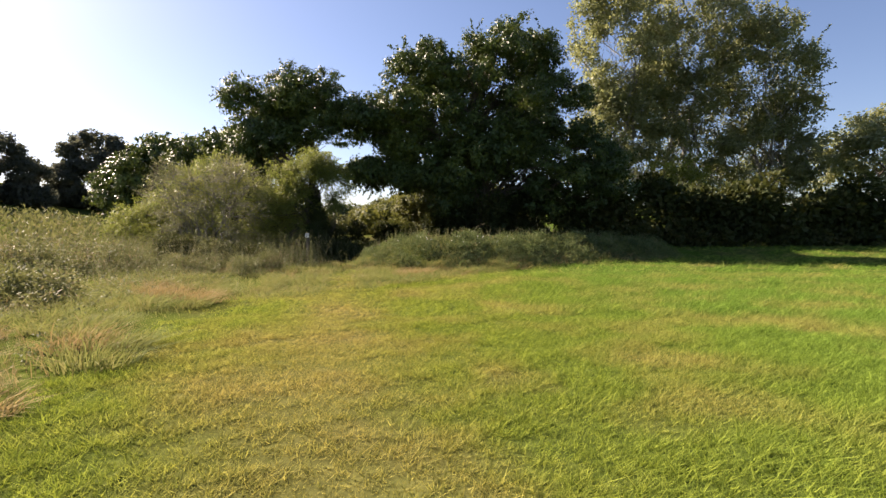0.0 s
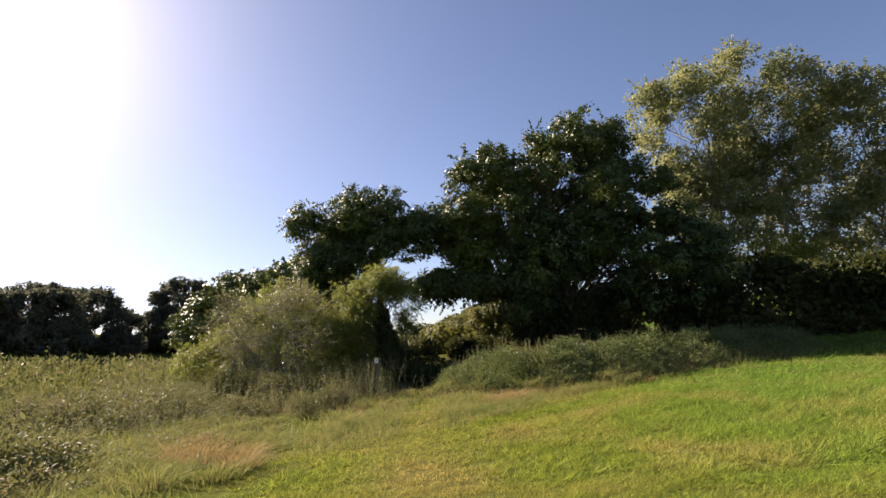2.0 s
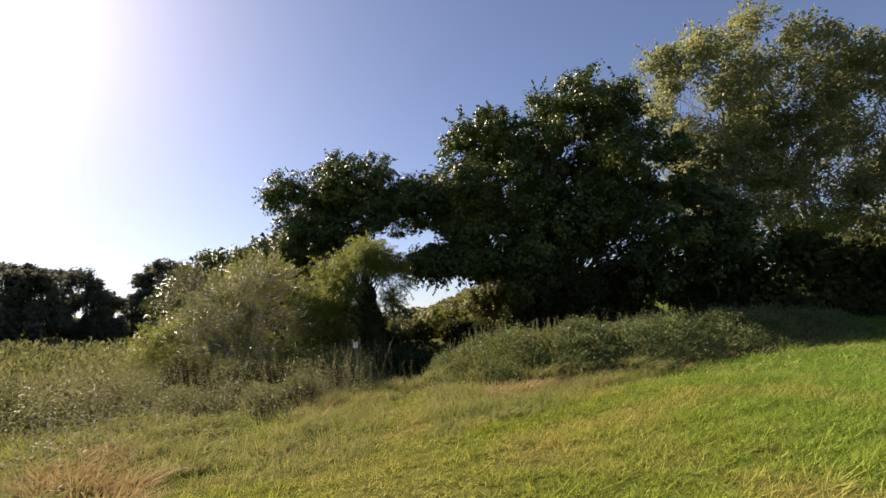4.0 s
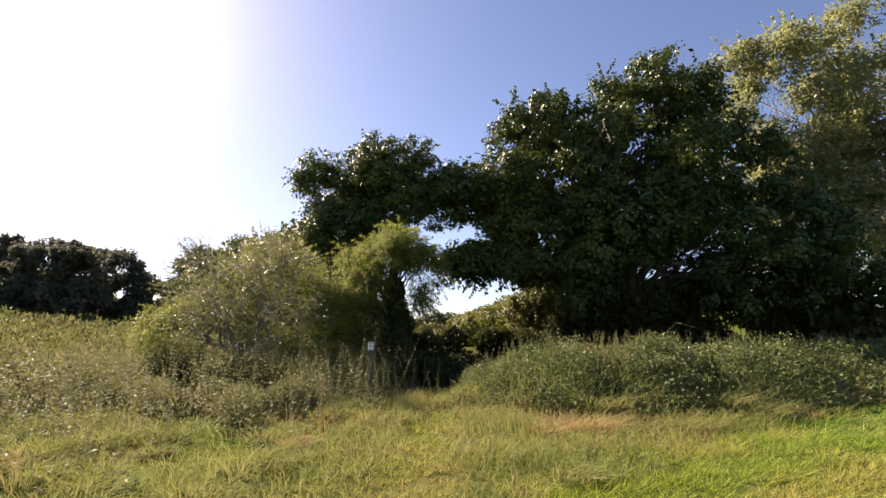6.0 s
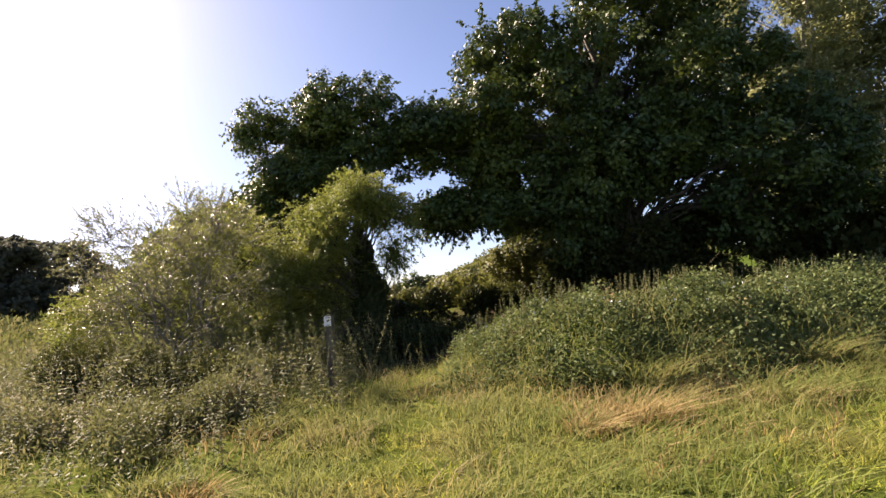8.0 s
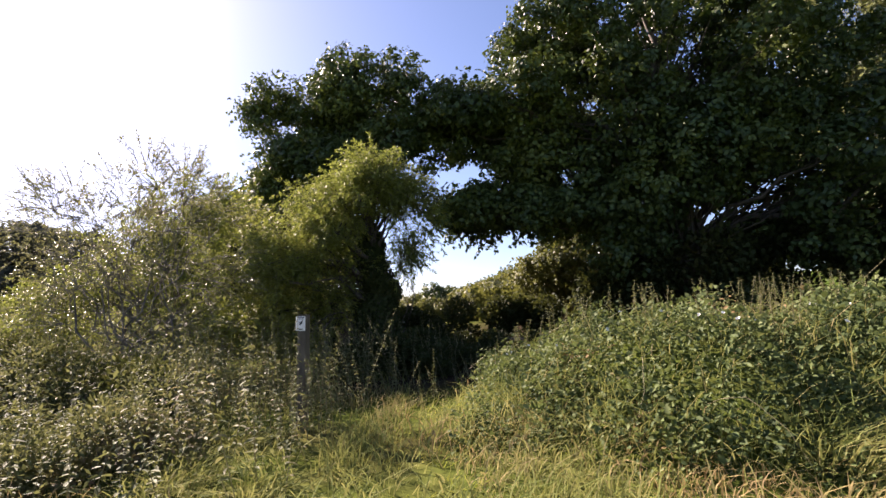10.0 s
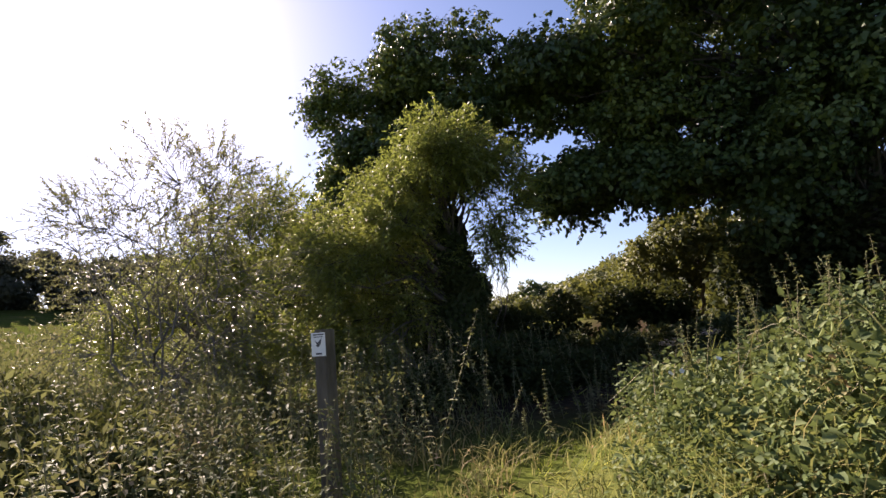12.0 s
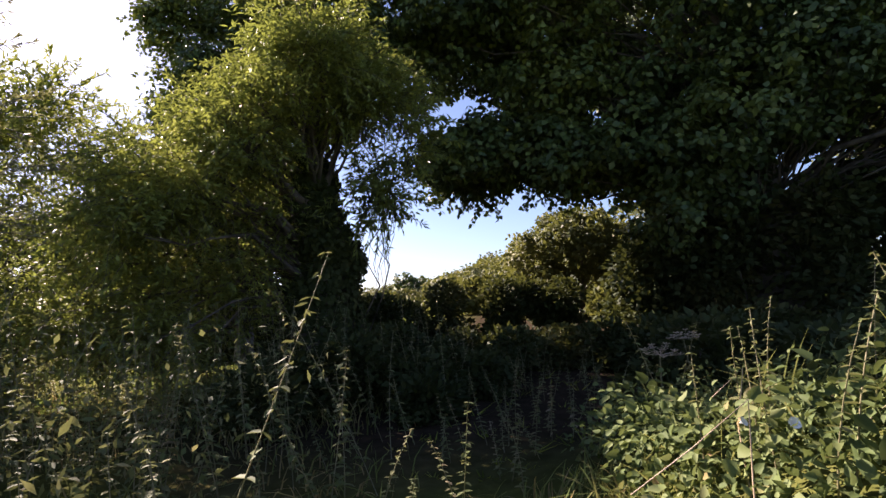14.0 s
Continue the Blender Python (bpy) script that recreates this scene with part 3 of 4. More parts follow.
def build_trees():
    tree("oak_tree", "broad spreading oak with dense dark green crown", (2.8, 34.8), [((4.1, 35.2, 9.8), (6.0, 4.5, 5.1), 78), ((3.8, 35.2, 8.7), (3.6, 2.6, 3.4), 30), ((-1.7, 34.6, 12.3), (2.1, 2.4, 1.8), 20), ((4.7, 35.2, 13.5), (3.2, 2.6, 1.7), 20), ((-5.3, 34.2, 8.9), (1.6, 2.2, 1.1), 17), ((-3.3, 34.4, 6.9), (0.9, 1.8, 0.8), 9), ((-2.6, 34.4, 8.9), (1.9, 2.0, 2.2), 22), ((-4.7, 35.0, 5.3), (2.0, 1.8, 0.5), 24, 0.8), ((-1.9, 34.6, 5.2), (1.6, 2.0, 0.7), 15), ((1.0, 34.2, 5.5), (2.4, 2.4, 1.3), 18), ((8.6, 34.4, 5.7), (4.6, 2.8, 2.8), 36), ((9.0, 35.4, 4.8), (3.0, 1.6, 1.9), 14), ((1.0, 34.6, 3.4), (1.2, 1.4, 0.9), 9)],
         1.12, 14, 0.46, 46, (0.185, 0.145), 0.2, 0.62, 1, (0, 0, 0), 0.28, 16, 2, M_OAK, M_BARK, 31, group="oaks along the field edge", sprays=420, spray=(0.9, 0.2, 0.05), facing=1.0)
    tree("oak_tree", "smaller oak with an open rounded crown", (-10.6, 34.4), [((-12.6, 34.2, 9.6), (2.1, 2.4, 1.6), 22), ((-9.3, 34.2, 10.1), (2.3, 2.6, 1.7), 26), ((-11.2, 34.2, 9.5), (1.6, 1.6, 1.2), 9), ((-11.0, 34.2, 7.6), (3.4, 2.6, 0.7), 18), ((-13.6, 34.4, 6.5), (1.2, 1.8, 1.2), 11), ((-7.6, 33.4, 8.2), (0.8, 1.4, 0.8), 6)],
         1.02, 16, 0.40, 44, (0.155, 0.115), 0.2, 0.42, 1, (0, 0, 0), 0.4, 14, 2, M_OAK, M_BARK, 32, group="oaks along the field edge", sprays=150, spray=(0.7, 0.2, 0.06), facing=1.0)
    tree("willow_tree", "pollard willow with a thick ivied trunk and narrow leaves", (-7.3, 28.3), [((-7.3, 27.6, 4.75), (1.4, 1.0, 0.65), 18), ((-8.5, 27.8, 4.4), (0.9, 0.9, 0.6), 9), ((-6.5, 28.0, 4.7), (0.6, 0.8, 0.7), 8), ((-9.0, 27.4, 3.4), (1.4, 1.1, 0.9), 15), ((-9.2, 27.1, 1.9), (1.6, 1.2, 1.5), 24), ((-8.1, 27.4, 2.9), (0.6, 0.7, 1.1), 9)],
         0.6, 22, 0.30, 28, (0.115, 0.032), 0.6, 0.60, 1, (0.9, 0.7, 0), 0.4, 8, 3, M_WILLOW, M_BARK, 33, group="willows", facing=0.35, sprays=620, spray=(0.7, 0.45, 0.026), ivy=15000)
    tree("willow_bush", "lacy drooping willow shoots beside the gap", (-6.85, 28.1), [((-5.95, 28.0, 3.85), (0.6, 0.5, 0.6), 10), ((-6.15, 28.0, 3.0), (0.35, 0.4, 0.6), 9)],
         0.32, 8, 0.26, 18, (0.13, 0.038), 0.8, 0.022, 2, (0, 0, 0), 0.4, 2, 1, M_WILLOW, M_BARK, 37, category="bush", facing=0.2, sprays=90, spray=(0.55, 0.35, 0.018), spread=0.05)
    # Added bush, mostly out of sight, that keeps the sun off the path's end.
    tree("shade_elder_bush", "added elder bush, mostly hidden behind the ivied trunk, that shades the path", (-10.2, 31.0), [((-11.6, 31.6, 3.2), (2.6, 1.8, 2.0), 40)],
         0.8, 16, 0.36, 30, (0.16, 0.10), 0.3, 0.08, 4, (0, 0, 0), 0.2, 4, 1, M_SHADE_LEAF, M_TWIG, 36, category="bush")
    tree("sallow_bush", "broad rounded sallow bush, yellowing at the top", (-12.6, 27.6), [((-12.7, 27.6, 3.8), (1.9, 1.5, 1.2), 22), ((-14.9, 27.5, 2.6), (1.7, 1.5, 1.2), 20), ((-17.0, 27.4, 1.5), (1.3, 1.3, 0.9), 12), ((-11.6, 27.0, 1.8), (2.6, 1.5, 1.4), 22)],
         0.68, 18, 0.32, 26, (0.13, 0.038), 0.4, 0.08, 7, (0, 0, 0), 0.15, 6, 3, M_WILLOW, M_TWIG, 34, category="bush", group="sallow bushes", facing=0.4, sprays=760, spray=(0.7, 0.1, 0.03))
    tree("sallow_bush", "sparse wispy sallow with bare grey stems", (-11.3, 24.0), [((-10.3, 24.0, 3.3), (1.3, 1.2, 1.1), 16), ((-12.8, 24.2, 3.1), (1.6, 1.2, 1.2), 18), ((-11.4, 23.9, 1.8), (2.4, 1.3, 1.0), 16)],
         0.55, 9, 0.28, 12, (0.072, 0.022), 0.1, 0.032, 12, (0, 0, 0), 0.2, 10, 6, M_SALLOW, M_TWIG, 35, category="bush", group="sallow bushes", spread=0.7, facing=0.2, sprays=700, spray=(0.6, 0.1, 0.026))
    for x, y, h, w, s in ((17.0, 47.5, 26.5, 4.8, 41), (23.8, 48.5, 28.3, 5.2, 42), (31.2, 48.5, 23.5, 4.8, 43)):
        tree("poplar_tree", "tall airy poplar with pale stems and yellowing leaves", (x, y), [((x, y, h * 0.68), (w, w * 0.8, h * 0.26), 62), ((x, y, h * 0.36), (w * 0.95, w * 0.8, h * 0.24), 56)],
             1.25, 20, 0.62, 18, (0.24, 0.20), 0.4, 0.22, 4, (0, 0, 0), 0.2, 18, 2, M_POPLAR, M_PALE, s, group="poplars", spread=0.9, facing=0.35, sprays=240, spray=(1.3, -0.1, 0.07))
    tree("ash_sapling", "yellowing ash sapling before the poplars", (20.5, 43.0), [((20.5, 43.0, 5.4), (2.0, 1.6, 2.6), 26)],
         0.9, 14, 0.45, 18, (0.2, 0.13), 0.3, 0.08, 3, (0, 0, 0), 0.2, 6, 2, M_WILLOW, M_TWIG, 45, facing=0.4, sprays=60)
    for x, y, h, w, s in ((42, 47, 15.0, 5.2, 51), (50, 44, 13, 5.2, 52), (58, 39, 12, 5, 53)):
        tree("field_tree", "round-headed green tree beside the meadow", (x, y), [((x, y, h * 0.55), (w, w, h * 0.38), 40)],
             1.4, 16, 0.7, 24, (0.32, 0.24), 0.3, 0.25, 1, (0, 0, 0), 0.25, 10, 1, M_POPLAR, M_BARK, s, group="trees beside the meadow", facing=0.6)
    tree("hawthorn_tree", "sunlit hawthorn beyond the oaks", (-1.4, 44.0), [((-1.4, 44.0, 3.6), (2.6, 2.2, 1.7), 34)],
         0.8, 18, 0.40, 26, (0.19, 0.14), 0.2, 0.12, 2, (0, 0, 0), 0.25, 6, 1, M_HEDGEROW_LIT, M_BARK, 66, sprays=80)
    tree("distant_oak", "small dark rounded oak on the far ridge", (-18.0, 88.0), [((-18.0, 88.0, 4.4), (2.6, 2.4, 1.3), 24), ((-17.6, 88.0, 3.0), (3.4, 2.4, 1.0), 18)],
         0.9, 12, 0.5, 14, (0.36, 0.28), 0.2, 0.22, 1, (0, 0, 0), 0.2, 3, 0, M_OAK, M_BARK, 67)
    # The third oak is added, mostly hidden, to throw shade on the hedge below.
    for x, y, h, w, s in ((-21.0, 44, 10.4, 3.2, 61), (-27.0, 47, 10.6, 3.4, 62), (-16.4, 41.0, 10.2, 3.2, 63), (-31.5, 49, 8.4, 2.6, 64)):
        tree("field_oak", "dark rounded oak across the rough field", (x, y), [((x, y, h * 0.60), (w, w, h * 0.32), 40)],
             1.1, 16, 0.5, 26, (0.26, 0.2), 0.2, 0.3, 1, (0, 0, 0), 0.25, 8, 1, M_OAK, M_BARK, s, group="oaks across the field", sprays=60)


def build_hedges():
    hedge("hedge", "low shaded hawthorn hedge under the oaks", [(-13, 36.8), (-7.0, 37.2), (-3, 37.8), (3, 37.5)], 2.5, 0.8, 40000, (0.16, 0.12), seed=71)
    # Growth in shade-coloured leaves, set here to darken the ground under the oaks.
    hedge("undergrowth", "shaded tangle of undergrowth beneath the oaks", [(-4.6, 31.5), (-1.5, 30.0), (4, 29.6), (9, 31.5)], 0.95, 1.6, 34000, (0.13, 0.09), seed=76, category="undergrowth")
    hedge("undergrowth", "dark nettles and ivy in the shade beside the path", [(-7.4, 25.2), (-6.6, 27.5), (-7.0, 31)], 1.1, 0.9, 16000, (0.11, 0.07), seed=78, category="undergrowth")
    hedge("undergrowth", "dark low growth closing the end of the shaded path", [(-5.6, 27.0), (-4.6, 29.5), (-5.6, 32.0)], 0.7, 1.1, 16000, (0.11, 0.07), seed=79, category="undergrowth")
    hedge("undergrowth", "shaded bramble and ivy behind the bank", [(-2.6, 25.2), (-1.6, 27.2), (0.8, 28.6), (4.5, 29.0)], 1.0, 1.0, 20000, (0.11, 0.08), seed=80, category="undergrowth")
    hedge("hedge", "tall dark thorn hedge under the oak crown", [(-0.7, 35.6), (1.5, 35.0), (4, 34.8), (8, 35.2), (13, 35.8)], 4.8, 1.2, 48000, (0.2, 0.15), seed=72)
    hedge("hedge", "dark thorn hedge below the poplars", [(11, 34.5), (20, 36.0), (30, 37.0), (44, 36.5), (60, 31)], 5.2, 1.3, 46000, (0.38, 0.28), seed=73)
    hedge("undergrowth", "dark bramble skirt at the foot of the hedge", [(12, 33.6), (20, 34.8), (30, 35.8), (44, 35.3), (60, 30)], 1.3, 0.8, 14000, (0.32, 0.24), seed=77, category="undergrowth")
    hedge("hedgerow", "sunlit mixed hedgerow beyond the gap", [(8, 41), (2, 45), (-1.0, 54), (-4.5, 66), (-9, 82)], 6.6, 1.6, 46000, (0.32, 0.24), M_HEDGEROW_LIT, 74)
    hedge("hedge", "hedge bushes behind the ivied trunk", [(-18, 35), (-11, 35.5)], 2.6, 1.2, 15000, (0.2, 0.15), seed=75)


def build_scrub():
    """Breast-high patches of thistle, dock and nettle standing over the rough grass."""
    hedge("scrub", "tall brownish thicket of docks and nettles before the bushes", [(-7.4, 20.8), (-10, 21.6), (-13, 22.6), (-16.5, 24.0)], 1.3, 1.5, 34000, (0.075, 0.03), M_NETTLE, 171, category="weeds")
    hedge("scrub", "grey-green thistles and docks in rough grass", [(-8.2, 10.2), (-10.5, 12.0), (-14, 14.0)], 0.75, 1.3, 15000, (0.10, 0.04), M_NETTLE, 172, category="weeds")
    hedge("scrub", "tall seeding weeds along the rough field", [(-12, 17.5), (-17, 19), (-24, 22)], 1.2, 1.6, 18000, (0.13, 0.05), M_NETTLE, 173, category="weeds")
    hedge("scrub", "dense brown-green nettles going to seed", [(-8.3, 19.2), (-11, 19.6), (-14, 20.4)], 0.75, 1.1, 22000, (0.075, 0.028), M_NETTLE, 175, category="weeds")
    # Leaves in the shade tone, so these weeds look dark against the sun.
    hedge("scrub", "tall dock and thistle stand by the sallow, leaves coloured as if in shade", [(-7.6, 20.7), (-9.6, 20.9), (-12, 21.6)], 1.4, 1.1, 20000, (0.085, 0.034), M_SHADE_LEAF, 176, category="weeds")
    hedge("scrub", "leafy nettles and docks near the path", [(-6.6, 17.2), (-7.8, 18.4), (-6.9, 19.8)], 0.7, 0.9, 20000, (0.06, 0.022), M_NETTLE, 174, category="weeds")


def build_far_trees():
    rng = np.random.default_rng(81)
    protos = []
    for k in range(3):
        h = 11 + k * 1.2
        protos.append(tree("distant_tree", "dark tree with haze-greyed leaves in the far woodland edge", (40, -60), [((40, -60, h * 0.55 + 3), (4.4, 4.4, h * 0.36), 26), ((40, -60, 3.6), (5.6, 5.6, 3.4), 26)],
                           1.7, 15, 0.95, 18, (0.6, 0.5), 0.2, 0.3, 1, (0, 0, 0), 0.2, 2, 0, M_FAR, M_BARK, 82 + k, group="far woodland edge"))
    spots = []
    for k in range(28):
        a = radians(30 + k * 2.5)
        d = 104 + rng.uniform(-5, 5) + 8 * math.sin(k * 0.8)
        spots.append((-d * math.sin(a), d * math.cos(a), rng.uniform(0.58, 0.8)))
    for k, (x, y, s) in enumerate(spots):
        m = pose(x, y, float(ground_z(x, y)) - 0.2, 0, 0, rng.uniform(0, 360))
        if k < 3:
            protos[k].matrix_basis = m
        else:
            copy_thing(protos[k % 3], m).scale = (s, s, s)
    # trees on the hillside beyond the gap
    hill = tree("hillside_tree", "muted green tree on the hillside beyond the gap", (40, -60), [((40, -60, 2.8), (4.6, 4.6, 3.0), 34)],
                1.4, 12, 0.8, 14, (0.55, 0.42), 0.2, 0.28, 1, (0, 0, 0), 0.2, 2, 0, M_HEDGEROW_LIT, M_BARK, 88, group="hillside trees")
    places = [(-42 + k * 5 + rng.uniform(-2, 2), 112 + rng.uniform(-6, 6) + 2 * k, rng.uniform(0.7, 1.0)) for k in range(12)]
    places += [(-27 + k * 3.0 + rng.uniform(-1, 1), 84 + rng.uniform(-6, 6) - 1.0 * k, rng.uniform(0.32, 0.42) + 0.075 * k) for k in range(12)]
    for k, (x, y, s) in enumerate(places):
        m = pose(x, y, float(ground_z(x, y)) - 0.2, 0, 0, rng.uniform(0, 360))
        if k == 0:
            hill.matrix_basis = m
        else:
            copy_thing(hill, m).scale = (s, s, s)


build_trees()
build_hedges()
build_scrub()
build_far_trees()


# ---- bank and weeds ----
def build_bramble():
    rng = np.random.default_rng(91)

    def keep(x, y):
        d = ridge_dist(x, y)
        return smooth(2.85, 2.1, d + 0.3 * field(x, y, 0.9, 92)) * (1 - 0.45 * smooth(3, 9, x)) * (x > -3.65 + 0.12 * field(x, y, 0.5, 94))

    cx, cy = scatter(rng, 14500, -4.2, 13.5, 18.4, 32, keep)
    m = len(cx)
    tall = np.clip(0.32 + 0.26 * field(cx, cy, 0.9, 93) + rng.normal(0, 0.10, m), 0.05, 0.8) * smooth(3.1, 1.2, ridge_dist(cx, cy)) * (1 - 0.25 * smooth(-2.5, -3.8, cx))
    cz = ground_z(cx, cy) + tall * rng.uniform(0.35, 1.0, m)
    size = np.clip(rng.lognormal(0, 0.3, m), 0.5, 1.45)
    per = 26
    i = np.repeat(np.arange(m), per)
    n = len(i)
    off = unit(rng.normal(0, 1, (n, 3))) * rng.uniform(0.05, 1, (n, 1)) ** 0.5 * np.array([[0.24, 0.24, 0.15]])
    P = np.stack([cx[i], cy[i], cz[i]], 1) + off
    P[:, 2] = np.maximum(P[:, 2], ground_z(P[:, 0], P[:, 1]) + 0.02)
    D = unit(off) + rng.normal(0, 0.6, (n, 3)) + np.array([[-0.1, -0.3, -0.15]])
    L = 0.048 * size[i] * rng.uniform(0.6, 1.4, n)
    N, W = rng.normal(0, 0.6, (n, 3)) + unit(off) * 0.5 + np.array([[-0.1, -0.2, 0.7]]), L * rng.uniform(0.55, 0.85, n)
    for near in (True, False):
        s = (P[:, 0] < 0.3) == near
        V, F = leaves_np(P[s], D[s], N[s], L[s] * (1 if near else 1.15), W[s] * (1 if near else 1.2), near)
        tagged(link("bramble", mesh_np("bramble", V, F), M_BRAMBLE), "tangled bramble and bindweed leaves covering the bank", "bramble", kind="stuff")
    # grass growing up through the brambles
    x, y = scatter(rng, 18000, -4.2, 13.5, 18.4, 32, lambda a, b: keep(a, b) * (0.25 + 0.75 * smooth(-0.1, 0.5, field(a, b, 1.1, 96))))
    H = 0.42 * rng.uniform(0.5, 1.4, len(x))
    V, F = blades_np(np.stack([x, y, ground_z(x, y) + 0.1], 1), H, sway(rng, len(x), 0.2, -0.4, 1.0), 0.010 * rng.uniform(0.7, 1.4, len(x)), rng, 0.8, 3)
    tagged(link("bank_grass", mesh_np("bank_grass", V, F), M_ROUGH), "long grass stems standing through the brambles", "grass", kind="stuff")
    arcs = []
    for _ in range(90):
        t = rng.uniform(0, 1)
        i = rng.integers(0, len(RIDGE) - 2)
        a = np.array(RIDGE[i]) + (np.array(RIDGE[i + 1]) - np.array(RIDGE[i])) * t + rng.normal(0, 0.8, 2)
        b = a + rng.normal(0, 0.7, 2)
        if min(a[0], b[0]) < -3.5:
            continue
        p, r = bough((*a, float(ground_z(*a))), (*b, float(ground_z(*b)) + 0.15), 0.004, 0.002, rng, 0.3)
        arcs.append(tube_np(p, r, 4))
    tagged(link("bramble_canes", mesh_np("bramble_canes", *joined(arcs)), M_STEM), "arching brown bramble canes over the bank", "bramble", kind="stuff")


def nettle_np(rng, h, pairs=10, size=0.075):
    pieces = []
    bend = rng.normal(0, 0.10, 2)
    s = np.linspace(0, 1, 6)
    path = np.stack([bend[0] * s * s * h, bend[1] * s * s * h, s * h], 1)
    k = np.linspace(0.18, 1.0, pairs)
    P, D, L = [], [], []
    for i, t in enumerate(k):
        a = i * 1.571 + rng.normal(0, 0.25)
        c = np.array([bend[0] * t * t * h, bend[1] * t * t * h, t * h])
        for sgn in (0, math.pi):
            P.append(c)
            D.append((math.cos(a + sgn), math.sin(a + sgn), 0.1 - 0.5 * rng.uniform(0, 1)))
            L.append(size * (1.15 - 0.75 * t) * rng.uniform(0.75, 1.25))
    L = np.array(L)
    V, F = leaves_np(np.array(P), np.array(D), np.array([[0, 0, 1.0]]) + rng.normal(0, 0.2, (len(P), 3)), L, L * 0.55, True)
    # catkin tassels and seed heads near the tip
    m = 14
    t = rng.uniform(0.6, 1.02, m)
    P2 = np.stack([bend[0] * t * t * h, bend[1] * t * t * h, t * h], 1)
    V2, F2 = leaves_np(P2, rng.normal(0, 1, (m, 3)) * np.array([[1, 1, 0.2]]) - np.array([[0, 0, 0.5]]), rng.normal(0, 1, (m, 3)), rng.uniform(0.02, 0.045, m), 0.009)
    return joined([(V, F), (V2, F2)]), tube_np(path, 0.0045 * (1 - 0.6 * s), 4)


def weed_height(x, y):
    return 0.6 + 0.65 * smooth(15.5, 19.5, y) + 0.15 * field(x, y, 1.8, 101) - 0.2 * smooth(0.4, -0.1, rough_edge(y) - x) - 0.35 * smooth(-5.0, -4.7, x) * smooth(22, 24, y)


def build_weeds():
    rng = np.random.default_rng(95)
    kinds = [nettle_np(rng, 1.0, 16, 0.066) for _ in range(8)]

    def keep(x, y):
        e = rough_edge(y) - 0.1 - x
        k = smooth(0.0, 0.7, e) * smooth(15.0, 19.5, y + 0.25 * np.clip(-x - 8, 0, 20) + 0.8 * field(x, y, 2.0, 96))
        k = np.maximum(k, 0.35 * smooth(2.0, 4.5, e) * (y > 6))
        k = np.maximum(k, 0.7 * smooth(22.8, 24.0, y) * (x < -3.2))
        return k * (1 - 0.4 * smooth(10, 20, -x)) * (0.25 + 0.75 * smooth(-0.3, 0.3, field(x, y, 0.8, 103)))

    x, y = scatter(rng, 5600, -22, -3.2, 5, 29, keep)
    leafy, stems = [], []
    for xi, yi in zip(x, y):
        (V, F), (Vs, Fs) = kinds[rng.integers(8)]
        h = max(0.3, float(weed_height(xi, yi)) * rng.uniform(0.45, 1.3))
        a = rng.uniform(0, 6.28)
        c, s = math.cos(a), math.sin(a)
        R = np.array([[c, s, 0], [-s, c, 0], [0.2 * rng.normal(), 0.2 * rng.normal(), 1]])
        o = np.array([xi, yi, float(ground_z(xi, yi)) - 0.02])
        leafy.append((V * np.array([0.75 + 0.35 * h, 0.75 + 0.35 * h, h]) @ R + o, F))
        stems.append((Vs * np.array([1, 1, h]) @ R + o, Fs))
    tagged(link("nettle_bed", mesh_np("nettle_bed", *joined(leafy)), M_NETTLE), "dense bed of tall seeding nettles and willowherb", "nettles", kind="stuff")
    tagged(link("nettle_stems", mesh_np("nettle_stems", *joined(stems)), M_STEM), "brownish upright stems of the nettle bed", "nettles", kind="stuff")


def build_tangle():
    """Leafy tangle of low weeds over the rough ground on the sun's side."""
    rng = np.random.default_rng(97)

    def keep(x, y):
        e = rough_edge(y) - x
        return smooth(0.2, 1.6, e + 0.5 * field(x, y, 1.4, 98)) * smooth(3.5, 9, y) * smooth(-0.6, 0.3, field(x, y, 1.7, 99) + 0.6 * smooth(14, 19, y)) * (1 - 0.3 * smooth(10, 22, -x))

    x, y = scatter(rng, 2900, -22, -4.0, 3, 28, keep)
    h = (0.38 + 0.55 * smooth(14.5, 19, y) + 0.28 * field(x, y, 1.5, 101)) * rng.uniform(0.35, 1.45, len(x)) * (1 - 0.4 * smooth(0.9, 0.1, rough_edge(y) - x))
    i = np.repeat(np.arange(len(x)), 40)
    n = len(i)
    off = unit(rng.normal(0, 1, (n, 3))) * rng.uniform(0.05, 1, (n, 1)) ** 0.5 * np.stack([0.2 + 0.1 * h[i], 0.2 + 0.1 * h[i], h[i] * 0.62], 1)
    P = np.stack([x[i], y[i], ground_z(x, y)[i] + 0.5 * h[i]], 1) + off
    k = P[:, 2] > ground_z(P[:, 0], P[:, 1])
    P, off = P[k], off[k]
    n = len(P)
    V, F = leaves_np(P, unit(off) * 0.7 + rng.normal(0, 0.6, (n, 3)), rng.normal(0, 0.6, (n, 3)) + np.array([[0, 0, 0.8]]), rng.uniform(0.04, 0.095, n), rng.uniform(0.013, 0.036, n))
    tagged(link("weed_tangle", mesh_np("weed_tangle", V, F), M_NETTLE), "low leafy tangle of docks, thistles and nettles", "weeds", kind="stuff")


